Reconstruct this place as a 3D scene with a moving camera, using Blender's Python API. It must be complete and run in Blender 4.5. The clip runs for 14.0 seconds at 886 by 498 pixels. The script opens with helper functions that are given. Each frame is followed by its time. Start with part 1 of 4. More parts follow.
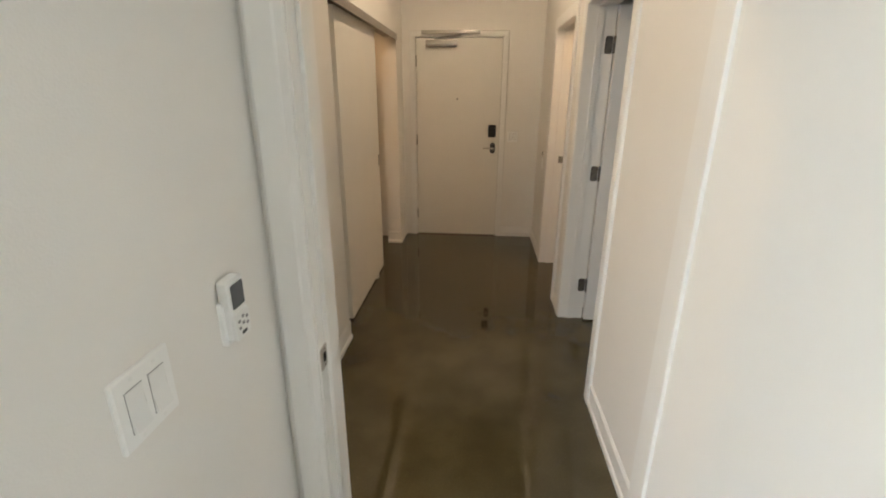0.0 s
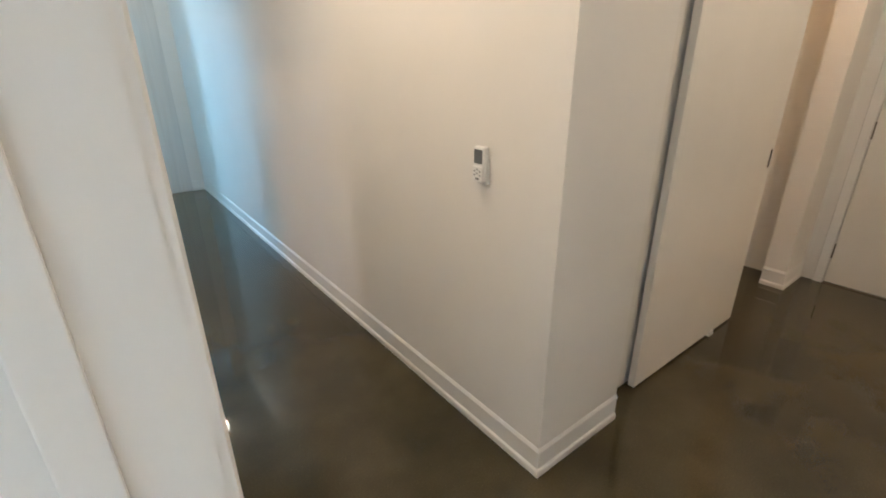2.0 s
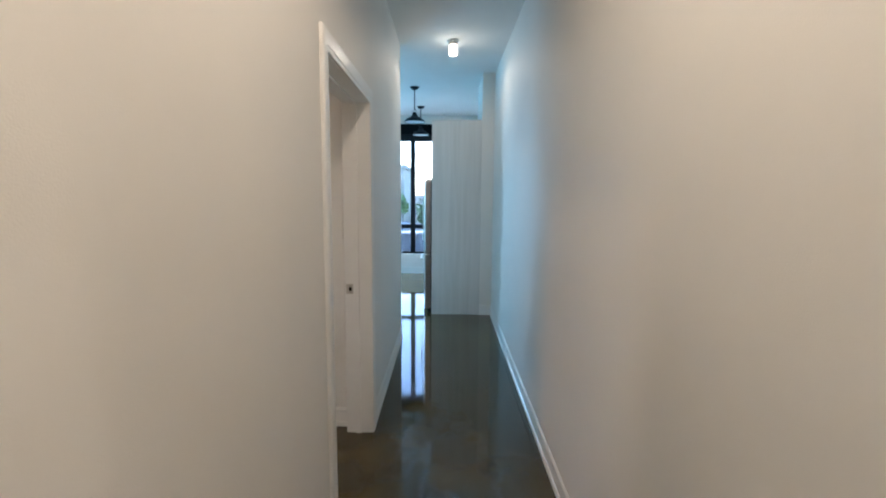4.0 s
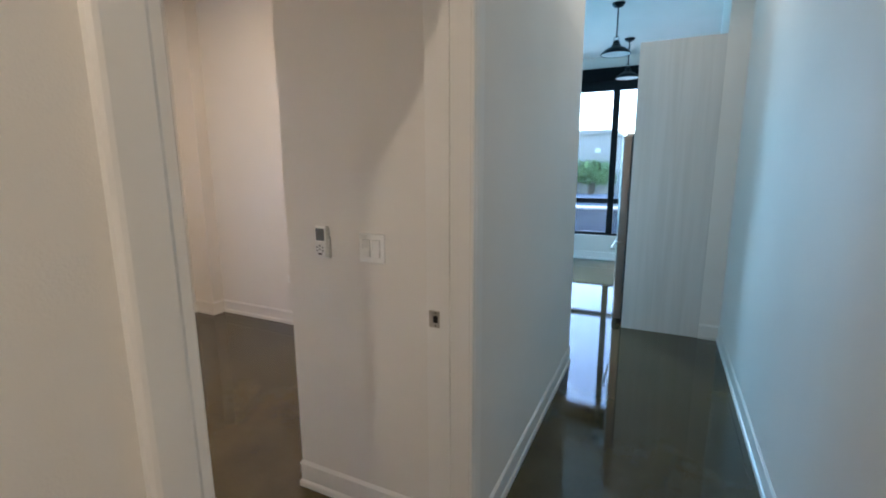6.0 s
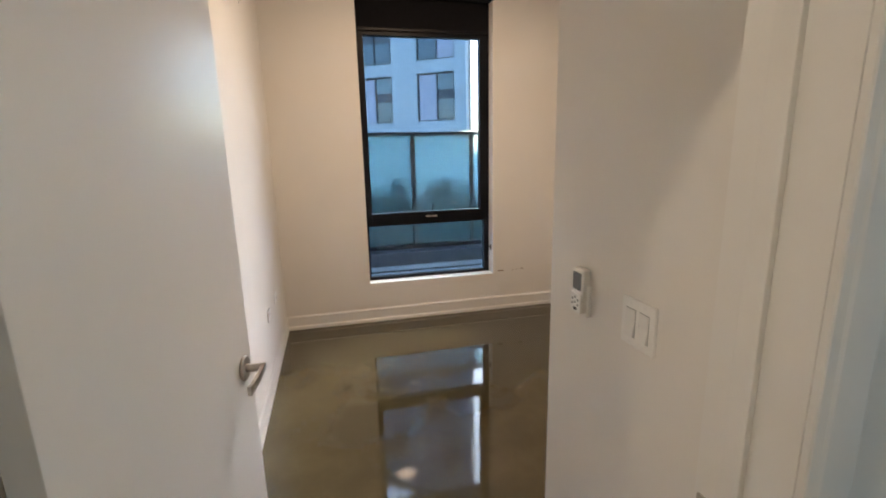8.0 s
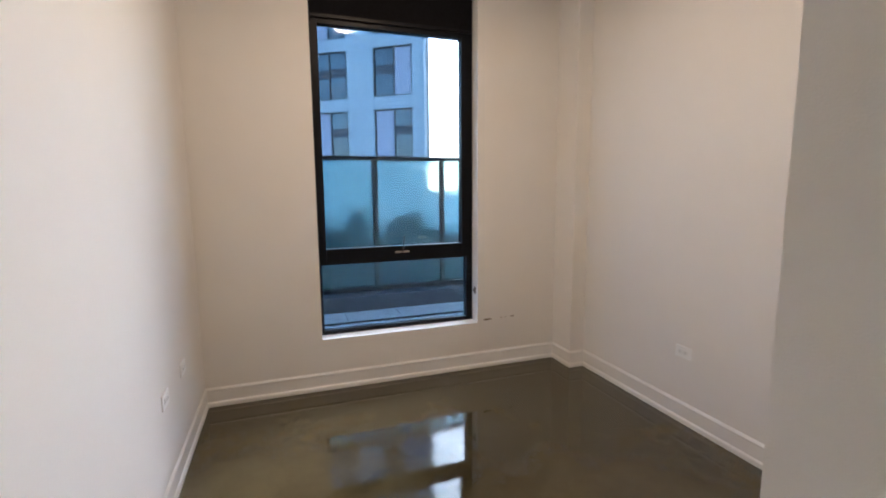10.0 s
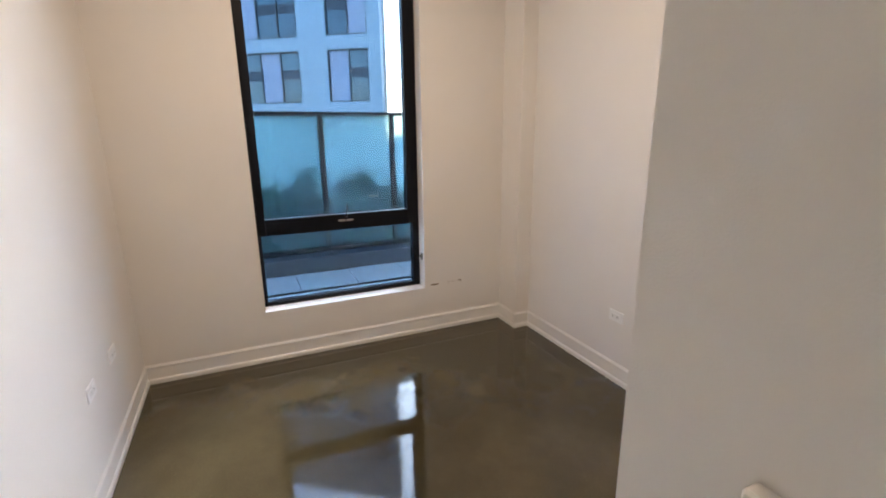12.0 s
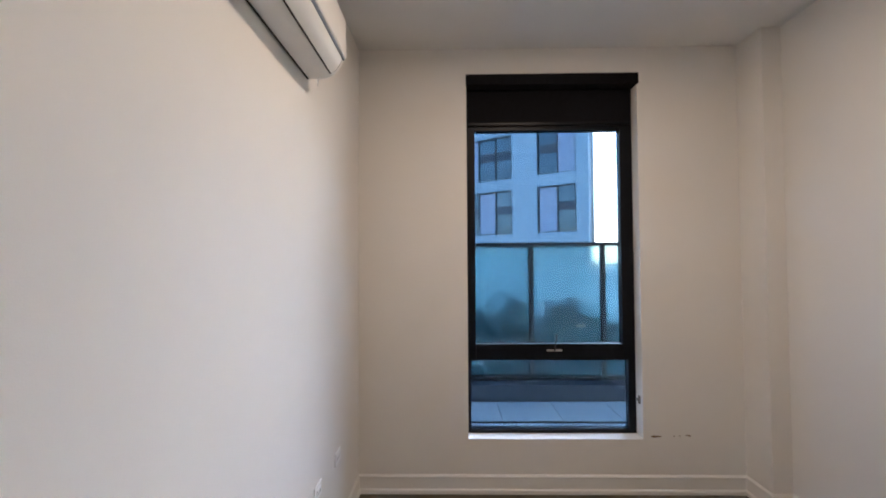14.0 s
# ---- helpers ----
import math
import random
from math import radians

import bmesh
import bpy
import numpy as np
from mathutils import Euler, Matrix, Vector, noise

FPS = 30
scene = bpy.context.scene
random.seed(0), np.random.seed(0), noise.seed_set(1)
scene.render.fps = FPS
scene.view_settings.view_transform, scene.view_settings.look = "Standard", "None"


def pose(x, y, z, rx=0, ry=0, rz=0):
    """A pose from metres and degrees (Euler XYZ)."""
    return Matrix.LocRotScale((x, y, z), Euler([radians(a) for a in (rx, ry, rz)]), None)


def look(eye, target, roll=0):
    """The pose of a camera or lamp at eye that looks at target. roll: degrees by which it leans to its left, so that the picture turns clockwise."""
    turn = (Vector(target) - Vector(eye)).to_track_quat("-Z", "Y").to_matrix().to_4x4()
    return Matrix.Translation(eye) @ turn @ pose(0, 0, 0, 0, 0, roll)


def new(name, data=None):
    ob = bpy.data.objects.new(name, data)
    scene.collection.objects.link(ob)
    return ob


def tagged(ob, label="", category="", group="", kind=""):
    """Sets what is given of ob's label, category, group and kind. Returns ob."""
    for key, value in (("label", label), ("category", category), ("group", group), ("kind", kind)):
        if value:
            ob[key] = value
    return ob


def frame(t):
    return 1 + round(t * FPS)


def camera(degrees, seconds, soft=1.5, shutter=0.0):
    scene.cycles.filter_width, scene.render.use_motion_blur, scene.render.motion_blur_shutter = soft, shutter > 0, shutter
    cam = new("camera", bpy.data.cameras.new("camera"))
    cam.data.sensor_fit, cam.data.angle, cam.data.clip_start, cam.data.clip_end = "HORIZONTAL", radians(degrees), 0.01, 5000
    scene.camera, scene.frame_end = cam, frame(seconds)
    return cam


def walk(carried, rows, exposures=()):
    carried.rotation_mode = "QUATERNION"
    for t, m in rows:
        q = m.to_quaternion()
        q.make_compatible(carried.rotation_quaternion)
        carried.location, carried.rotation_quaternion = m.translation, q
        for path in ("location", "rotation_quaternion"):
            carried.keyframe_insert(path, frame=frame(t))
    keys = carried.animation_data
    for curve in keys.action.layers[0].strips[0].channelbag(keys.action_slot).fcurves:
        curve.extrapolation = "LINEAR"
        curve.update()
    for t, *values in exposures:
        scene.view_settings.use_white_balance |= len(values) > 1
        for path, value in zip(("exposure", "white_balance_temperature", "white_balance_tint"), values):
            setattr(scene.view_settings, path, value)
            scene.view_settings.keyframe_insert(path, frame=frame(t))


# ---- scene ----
PATH = [
    (0, (-1.098, -0.836, 1.595), (0.785, -0.691, 0.939), 0.3),
    (0.3, (-0.921, -0.846, 1.604), (1.051, -0.651, 1.336), 0.9),
    (0.5, (-0.815, -0.844, 1.586), (1.167, -0.593, 1.475), 0.7),
    (1, (-0.444, -0.877, 1.482), (1.467, -0.313, 1.316), 0.3),
    (1.3, (-0.298, -0.873, 1.446), (1.45, 0.003, 1.026), 0.1),
    (1.5, (-0.225, -0.864, 1.448), (1.373, 0.196, 0.878), -0.3),
    (2, (-0.026, -0.836, 1.494), (1.1, 0.64, 0.75), -0.5),
    (2.3, (0.094, -0.854, 1.517), (0.844, 0.843, 0.771), -0.6),
    (2.5, (0.174, -0.845, 1.541), (0.691, 0.939, 0.8), -0.7),
    (2.6, (0.212, -0.842, 1.55), (0.629, 0.973, 0.82), -0.7),
    (3, (0.358, -0.716, 1.598), (0.483, 1.181, 0.975), -0.3),
    (3.2, (0.397, -0.587, 1.596), (0.469, 1.351, 1.11), -0.0),
    (5.3, (0.555, 1.188, 1.477), (0.218, 3.153, 1.316), -0.2),
    (5.5, (0.573, 1.295, 1.477), (0.109, 3.224, 1.223), -0.3),
    (5.8, (0.567, 1.454, 1.453), (-0.116, 3.308, 1.14), -0.5),
    (6, (0.553, 1.557, 1.482), (-0.303, 3.327, 1.118), -0.3),
    (6.5, (0.507, 1.79, 1.499), (-0.756, 3.281, 1.073), -0.2),
    (7, (0.493, 2.006, 1.526), (-1.116, 3.095, 1.051), -0.6),
    (7.5, (0.486, 2.226, 1.543), (-1.34, 2.893, 1.074), -1.1),
    (7.7, (0.468, 2.288, 1.567), (-1.411, 2.775, 1.086), -1.3),
    (9.8, (-0.407, 2.392, 1.458), (-2.318, 2.966, 1.324), -0.5),
    (10, (-0.478, 2.394, 1.429), (-2.35, 3.048, 1.17), -0.5),
    (10.5, (-0.608, 2.374, 1.337), (-2.272, 3.261, 0.672), -0.6),
    (11, (-0.68, 2.44, 1.298), (-2.101, 3.424, 0.292), -1.0),
    (11.5, (-0.654, 2.493, 1.396), (-2.039, 3.504, 0.367), -0.9),
    (12, (-0.477, 2.545, 1.583), (-2.249, 3.328, 1.088), -0.6),
    (12.5, (-0.328, 2.633, 1.706), (-2.311, 2.873, 1.603), -0.7),
    (13, (-0.304, 2.664, 1.769), (-2.302, 2.6, 1.823), -0.3),
    (13.5, (-0.345, 2.624, 1.783), (-2.332, 2.484, 1.959), -0.2),
    (14, (-0.523, 2.492, 1.596), (-2.521, 2.457, 1.657), -0.3),
]
EXPO = [(0, 4.5, 6700, 10), (0.5, 4.55, 6500, 10), (1.0, 4.65, 6400, 10), (1.5, 5.0, 6300, 10), (2.5, 4.65, 5600, 10), (3.2, 4.43, 5550, 10), (5.5, 4.33, 5800, 10), (6.5, 4.33, 5650, 10), (7.0, 4.38, 6150, 10), (7.5, 4.42, 6150, 10), (10, 4.3, 5600, 10), (10.5, 4.5, 5600, 10), (11.2, 5.0, 5550, 10), (11.6, 4.95, 5500, 10), (12.0, 4.5, 5650, 10), (12.5, 4.25, 5450, 10), (13, 4.2, 5350, 10), (14, 4.1, 5300, 10)]
cam = camera(88.7, 14.0, soft=1.9)
walk(cam, [(t, look(eye, target, roll)) for t, eye, target, roll in PATH],
     exposures=EXPO)

# ---- sky and sun ----
world = bpy.data.worlds.new("world")
scene.world = world
world.use_nodes = True
wn = world.node_tree
sky = wn.nodes.new("ShaderNodeTexSky")
sky.sky_type, sky.sun_disc = "NISHITA", False
sky.sun_elevation, sky.sun_rotation = radians(35), radians(300)
sky.air_density, sky.dust_density = 1.0, 1.0
wn.nodes["Background"].inputs["Strength"].default_value = 0.15
wn.links.new(sky.outputs[0], wn.nodes["Background"].inputs["Color"])
sun = new("sun", bpy.data.lights.new("sun", "SUN"))
sun.data.energy, sun.data.angle, sun.data.color = 0.07, radians(90), (0.84, 0.92, 1.0)
sun.matrix_world = look((-0.709 * 30, 0.41 * 30, 0.574 * 30), (0, 0, 0))

WARM = (1.0, 0.77, 0.54)


def bulb(x, y, z, watts, radius, color=WARM):
    lamp = new("lamp", bpy.data.lights.new("lamp", "POINT"))
    lamp.data.energy, lamp.data.shadow_soft_size, lamp.data.color = watts, radius, color
    lamp.location = (x, y, z)


def downlight(x, y, z, watts, radius, color=WARM, cone=172):
    lamp = new("lamp", bpy.data.lights.new("lamp", "SPOT"))
    lamp.data.energy, lamp.data.shadow_soft_size, lamp.data.color = watts, radius, color
    lamp.data.spot_size, lamp.data.spot_blend = radians(cone), 0.35
    lamp.location = (x, y, z)


def disc(x, y, z, watts, size, color=WARM):
    lamp = new("lamp", bpy.data.lights.new("lamp", "AREA"))
    lamp.data.shape, lamp.data.size = "DISK", size
    lamp.data.energy, lamp.data.color = watts, color
    lamp.location = (x, y, z)


# area lamp added at the first room's unseen window, standing in for sky light
skylight = new("added_sky_fill", bpy.data.lights.new("added_sky_fill", "AREA"))
skylight.data.shape, skylight.data.size, skylight.data.size_y = "RECTANGLE", 1.15, 2.4
skylight.data.energy, skylight.data.color = 4.2, (0.80, 0.91, 1.0)
skylight.matrix_world = look((-3.80, 0.65, 1.66), (0, 0.65, 1.66))
# blue area lamp added in unseen window_4 to brighten the living end
skylight = new("added_sky_fill", bpy.data.lights.new("added_sky_fill", "AREA"))
skylight.data.shape, skylight.data.size, skylight.data.size_y = "RECTANGLE", 1.15, 2.3
skylight.data.energy, skylight.data.color = 7.5, (0.26, 0.70, 1.0)
skylight.matrix_world = look((-2.375, 9.02, 1.62), (-2.375, 0, 1.62))

downlight(2.32, -0.81, 2.90, 1.7, 0.035)
downlight(0.53, 4.70, 2.90, 0.45, 0.035)
downlight(0.53, 0.72, 2.90, 2.3, 0.06)
disc(-2.27, 3.09, 3.078, 1.5, 0.27, (1.0, 0.69, 0.44))
# unseen lamp added as weak warm fill for the first room
disc(-2.0, -0.4, 3.078, 0.2, 0.27)
# unseen bulbs without fittings, added to warm the wardrobe and the side room
bulb(2.6, 0.45, 2.5, 0.4, 0.04, (1.0, 0.60, 0.30))
bulb(2.75, -2.4, 2.6, 1.0, 0.06, (1.0, 0.64, 0.36))

# ---- materials ----


def mat(name, color, rough=0.5, metal=0.0, spread=0.0, scale=6.0, bump=0.0, bump_scale=120.0, rough_spread=0.0):
    m = bpy.data.materials.new(name)
    m.use_nodes = True
    n, l = m.node_tree.nodes, m.node_tree.links
    b = n["Principled BSDF"]
    b.inputs["Base Color"].default_value = (*color, 1)
    b.inputs["Roughness"].default_value = rough
    b.inputs["Metallic"].default_value = metal
    if spread or bump or rough_spread:
        tc = n.new("ShaderNodeTexCoord")
    if spread or rough_spread:
        a = n.new("ShaderNodeTexNoise")
        a.inputs["Scale"].default_value, a.inputs["Detail"].default_value = scale, 6
        l.new(tc.outputs["Object"], a.inputs["Vector"])
    if spread:
        r = n.new("ShaderNodeMapRange")
        r.inputs["From Min"].default_value, r.inputs["From Max"].default_value = 0.3, 0.7
        r.inputs["To Min"].default_value, r.inputs["To Max"].default_value = 1 - spread, 1 + spread
        l.new(a.outputs["Fac"], r.inputs["Value"])
        v = n.new("ShaderNodeVectorMath")
        v.operation = "MULTIPLY"
        v.inputs[0].default_value = color
        l.new(r.outputs[0], v.inputs[1])
        l.new(v.outputs[0], b.inputs["Base Color"])
    if rough_spread:
        r = n.new("ShaderNodeMapRange")
        r.inputs["From Min"].default_value, r.inputs["From Max"].default_value = 0.3, 0.7
        r.inputs["To Min"].default_value, r.inputs["To Max"].default_value = rough - rough_spread, rough + rough_spread
        l.new(a.outputs["Fac"], r.inputs["Value"])
        l.new(r.outputs[0], b.inputs["Roughness"])
    if bump:
        c = n.new("ShaderNodeTexNoise")
        c.inputs["Scale"].default_value, c.inputs["Detail"].default_value = bump_scale, 3
        l.new(tc.outputs["Object"], c.inputs["Vector"])
        d = n.new("ShaderNodeBump")
        d.inputs["Strength"].default_value, d.inputs["Distance"].default_value = bump, 0.002
        l.new(c.outputs["Fac"], d.inputs["Height"])
        l.new(d.outputs[0], b.inputs["Normal"])
    return m


def glow(name, color, strength):
    m = bpy.data.materials.new(name)
    m.use_nodes = True
    b = m.node_tree.nodes["Principled BSDF"]
    b.inputs["Base Color"].default_value = (*color, 1)
    b.inputs["Emission Color"].default_value = (*color, 1)
    b.inputs["Emission Strength"].default_value = strength
    return m


def glass(name, color, rough=0.0, ior=1.45):
    m = bpy.data.materials.new(name)
    m.use_nodes = True
    b = m.node_tree.nodes["Principled BSDF"]
    b.inputs["Base Color"].default_value = (*color, 1)
    b.inputs["Roughness"].default_value = rough
    b.inputs["Transmission Weight"].default_value = 1
    b.inputs["IOR"].default_value = ior
    return m


def concrete_floor():
    m = bpy.data.materials.new("polished_concrete")
    m.use_nodes = True
    n, l = m.node_tree.nodes, m.node_tree.links
    b = n["Principled BSDF"]
    tc = n.new("ShaderNodeTexCoord")

    def noise(scale, detail, lo, hi, a, z):
        t = n.new("ShaderNodeTexNoise")
        t.inputs["Scale"].default_value, t.inputs["Detail"].default_value = scale, detail
        t.inputs["Roughness"].default_value = 0.55
        l.new(tc.outputs["Object"], t.inputs["Vector"])
        r = n.new("ShaderNodeMapRange")
        r.interpolation_type = "SMOOTHSTEP"
        r.inputs["From Min"].default_value, r.inputs["From Max"].default_value = lo, hi
        r.inputs["To Min"].default_value, r.inputs["To Max"].default_value = a, z
        l.new(t.outputs["Fac"], r.inputs["Value"])
        return r.outputs[0]

    clouds = noise(0.9, 4, 0.32, 0.68, 0.0, 1.0)
    mottle = noise(3.5, 6, 0.30, 0.70, 0.88, 1.12)
    grain = noise(160.0, 2, 0.25, 0.75, 0.86, 1.14)
    mix = n.new("ShaderNodeMix")
    mix.data_type = "RGBA"
    mix.inputs[6].default_value = (0.040, 0.031, 0.013, 1)
    mix.inputs[7].default_value = (0.076, 0.060, 0.027, 1)
    l.new(clouds, mix.inputs[0])
    value = mix.outputs[2]
    specks = noise(230.0, 1, 0.72, 0.78, 1.0, 2.4)
    for f in (mottle, grain, specks):
        mul = n.new("ShaderNodeVectorMath")
        mul.operation = "MULTIPLY"
        l.new(value, mul.inputs[0])
        l.new(f, mul.inputs[1])
        value = mul.outputs[0]
    l.new(value, b.inputs["Base Color"])
    l.new(noise(2.3, 3, 0.3, 0.7, 0.035, 0.065), b.inputs["Roughness"])
    b.inputs["IOR"].default_value = 1.62
    return m


def wood_panel():
    m = bpy.data.materials.new("whitewashed_panel")
    m.use_nodes = True
    n, l = m.node_tree.nodes, m.node_tree.links
    b = n["Principled BSDF"]
    tc = n.new("ShaderNodeTexCoord")
    mp = n.new("ShaderNodeMapping")
    mp.inputs["Scale"].default_value = (14, 14, 0.55)
    a = n.new("ShaderNodeTexNoise")
    a.inputs["Scale"].default_value, a.inputs["Detail"].default_value, a.inputs["Distortion"].default_value = 1.6, 8, 0.6
    ramp = n.new("ShaderNodeValToRGB")
    ramp.color_ramp.elements[0].position, ramp.color_ramp.elements[0].color = 0.32, (0.61, 0.60, 0.57, 1)
    ramp.color_ramp.elements[1].position, ramp.color_ramp.elements[1].color = 0.62, (0.675, 0.665, 0.64, 1)
    l.new(tc.outputs["Object"], mp.inputs["Vector"])
    l.new(mp.outputs[0], a.inputs["Vector"])
    l.new(a.outputs["Fac"], ramp.inputs["Fac"])
    l.new(ramp.outputs[0], b.inputs["Base Color"])
    b.inputs["Roughness"].default_value = 0.45
    return m


WALL = mat("wall_paint", (0.78, 0.76, 0.72), 0.62, spread=0.015, scale=2.5, bump=0.25, bump_scale=260)
CEIL = mat("ceiling_paint", (0.74, 0.73, 0.70), 0.8, spread=0.02, scale=3, bump=0.3, bump_scale=180)
TRIM = mat("trim_paint", (0.80, 0.79, 0.76), 0.34, spread=0.015, scale=4, bump=0.08, bump_scale=70)
DOOR = mat("door_paint", (0.79, 0.78, 0.75), 0.34, spread=0.012, scale=1.5, bump=0.03, bump_scale=60)
SLIDE = mat("sliding_panel_paint", (0.74, 0.72, 0.67), 0.5, spread=0.02, scale=3, bump=0.05)
FLOOR = concrete_floor()
PANEL = wood_panel()
BLACK = mat("black_frame_aluminium", (0.004, 0.005, 0.008), 0.42, 0.0, spread=0.15, scale=20, bump=0.05)
FABRIC = mat("black_blind_fabric", (0.005, 0.005, 0.007), 0.85, bump=0.5, bump_scale=600, spread=0.2, scale=40)
PLASTIC = mat("white_plastic", (0.80, 0.80, 0.78), 0.28, spread=0.01, scale=9, bump=0.03)
PLATE = mat("switch_plate_plastic", (0.84, 0.84, 0.82), 0.3, spread=0.01, scale=9, bump=0.03)
SCREEN = mat("lcd_screen", (0.13, 0.14, 0.15), 0.2, spread=0.05, scale=30)
GREY = mat("grey_print", (0.28, 0.28, 0.28), 0.5)
DARK = mat("dark_plastic", (0.012, 0.012, 0.013), 0.35, spread=0.1, scale=20)
NICKEL = mat("brushed_nickel", (0.52, 0.48, 0.43), 0.30, 1.0, spread=0.06, scale=60, bump=0.05)
BRONZE = mat("dull_hinge_steel", (0.22, 0.20, 0.175), 0.45, 1.0, spread=0.12, scale=40, bump=0.1)
ALU = mat("brushed_aluminium", (0.42, 0.40, 0.37), 0.38, 0.9, spread=0.05, scale=30)
STEEL = mat("stainless_steel", (0.34, 0.31, 0.29), 0.28, 1.0, spread=0.05, scale=8, bump=0.03)
ACGREY = mat("blue_grey_plastic", (0.20, 0.26, 0.33), 0.4, spread=0.03, scale=12)
HOLE = mat("dark_hole", (0.01, 0.008, 0.006), 0.9)
RUST = mat("brown_scuff", (0.20, 0.14, 0.08), 0.9, spread=0.4, scale=60)
LIT = glow("lit_diffuser", (1.0, 0.86, 0.66), 0.15)
LITBULB = glow("lit_bulb", (1.0, 0.88, 0.68), 0.6)
# lower outdoor exposure is put into the glass colour as a dark tint
DIM_GLASS = glass("window_glass", (0.165, 0.20, 0.225), ior=1.33)
DIM_GLASS_LIVING = glass("living_window_glass", (0.32, 0.35, 0.38), ior=1.33)


def frosted_glass():
    m = bpy.data.materials.new("frosted_glass")
    m.use_nodes = True
    n, l = m.node_tree.nodes, m.node_tree.links
    b = n["Principled BSDF"]
    b.inputs["Base Color"].default_value = (0.70, 0.95, 0.98, 1)
    b.inputs["Roughness"].default_value = 0.075
    b.inputs["Transmission Weight"].default_value = 1
    tr = n.new("ShaderNodeBsdfTranslucent")
    tr.inputs["Color"].default_value = (0.24, 0.43, 0.50, 1)
    mix = n.new("ShaderNodeMixShader")
    mix.inputs[0].default_value = 0.34
    l.new(b.outputs[0], mix.inputs[1])
    l.new(tr.outputs[0], mix.inputs[2])
    df = n.new("ShaderNodeBsdfDiffuse")
    df.inputs["Color"].default_value = (0.30, 0.50, 0.52, 1)
    etched = n.new("ShaderNodeMixShader")
    etched.inputs[0].default_value = 0.2
    l.new(mix.outputs[0], etched.inputs[1])
    l.new(df.outputs[0], etched.inputs[2])
    l.new(etched.outputs[0], n["Material Output"].inputs["Surface"])
    return m


FROST = frosted_glass()
PAVER = mat("pale_concrete_paver", (0.47, 0.48, 0.47), 0.8, spread=0.08, scale=9, bump=0.4, bump_scale=150)
CURB = mat("dark_grey_curb", (0.085, 0.09, 0.10), 0.6, spread=0.12, scale=8, bump=0.2)
BRAIL = mat("dark_bronze_rail", (0.035, 0.034, 0.034), 0.45, 0.3, spread=0.1, scale=20)
FACADE = mat("pale_facade_panel", (0.34, 0.385, 0.40), 0.6, spread=0.05, scale=0.35, bump=0.1, bump_scale=20)
FACJOINT = mat("facade_joint", (0.30, 0.33, 0.39), 0.8)
BLIND = mat("drawn_interior_blind", (0.34, 0.34, 0.39), 0.7, spread=0.03, scale=2)
FACGLASS = mat("dark_facade_glass", (0.05, 0.085, 0.10), 0.08, spread=0.5, scale=0.5)
# near-black colour stands in for shade in the tower's recess and behind its windows
FACDARK = mat("painted_shade", (0.05, 0.055, 0.06), 0.6, spread=0.2, scale=0.6)
BEIGE = mat("beige_stucco", (0.40, 0.38, 0.32), 0.8, spread=0.05, scale=0.4)
SLATE = mat("grey_roof_metal", (0.18, 0.21, 0.25), 0.5, spread=0.08, scale=0.4)
LEAF = mat("shrub_leaf", (0.05, 0.13, 0.04), 0.6, spread=0.5, scale=9)
CROWN = mat("tree_leaf", (0.16, 0.24, 0.07), 0.6, spread=0.4, scale=6)
STEM = mat("shrub_stem", (0.10, 0.07, 0.04), 0.8, spread=0.2, scale=20)
SOIL = mat("planter_soil", (0.05, 0.04, 0.03), 0.95, spread=0.3, scale=14)
GROUND = mat("ground_asphalt", (0.06, 0.06, 0.06), 0.9, spread=0.25, scale=0.2)
for m in (BLACK, FABRIC):
    m.node_tree.nodes["Principled BSDF"].inputs["Specular IOR Level"].default_value = 0.2
TILE = mat("brown_room_floor", (0.12, 0.06, 0.03), 0.35, spread=0.2, scale=3)

# ---- mesh helpers ----


def link(name, bm, material, smooth=False, weld=False):
    if weld:
        bmesh.ops.remove_doubles(bm, verts=bm.verts, dist=1e-5)
    bmesh.ops.recalc_face_normals(bm, faces=bm.faces)
    me = bpy.data.meshes.new(name)
    bm.to_mesh(me)
    bm.free()
    me.materials.append(material)
    if smooth:
        for p in me.polygons:
            p.use_smooth = True
        me.set_sharp_from_angle(angle=radians(35))
    return new(name, me)


def part(name, bm, material, parent=None, label="", smooth=False):
    ob = link(name, bm, material, smooth)
    if parent is not None:
        ob.parent = parent
    if label:
        ob["label"] = label
    return ob


def setting(name, bm, material, smooth=False):
    return tagged(link(name, bm, material, smooth), kind="structure")


def thing(name, m, label, category, group=""):
    ob = new(name)
    ob.empty_display_size = 0.1
    ob.matrix_world = m
    return tagged(ob, label, category, group)


def cube(bm, x0, x1, y0, y1, z0, z1, bevel=0.0, segments=2):
    r = bmesh.ops.create_cube(bm, size=1)
    vs = r["verts"]
    for v in vs:
        v.co = Vector(((x0 + x1) / 2 + v.co.x * (x1 - x0), (y0 + y1) / 2 + v.co.y * (y1 - y0), (z0 + z1) / 2 + v.co.z * (z1 - z0)))
    if bevel:
        es = list({e for v in vs for e in v.link_edges})
        bmesh.ops.bevel(bm, geom=es, offset=bevel, segments=segments, profile=0.6, affect="EDGES")


def box(x0, x1, y0, y1, z0, z1, bevel=0.0, segments=2):
    bm = bmesh.new()
    cube(bm, x0, x1, y0, y1, z0, z1, bevel, segments)
    return bm


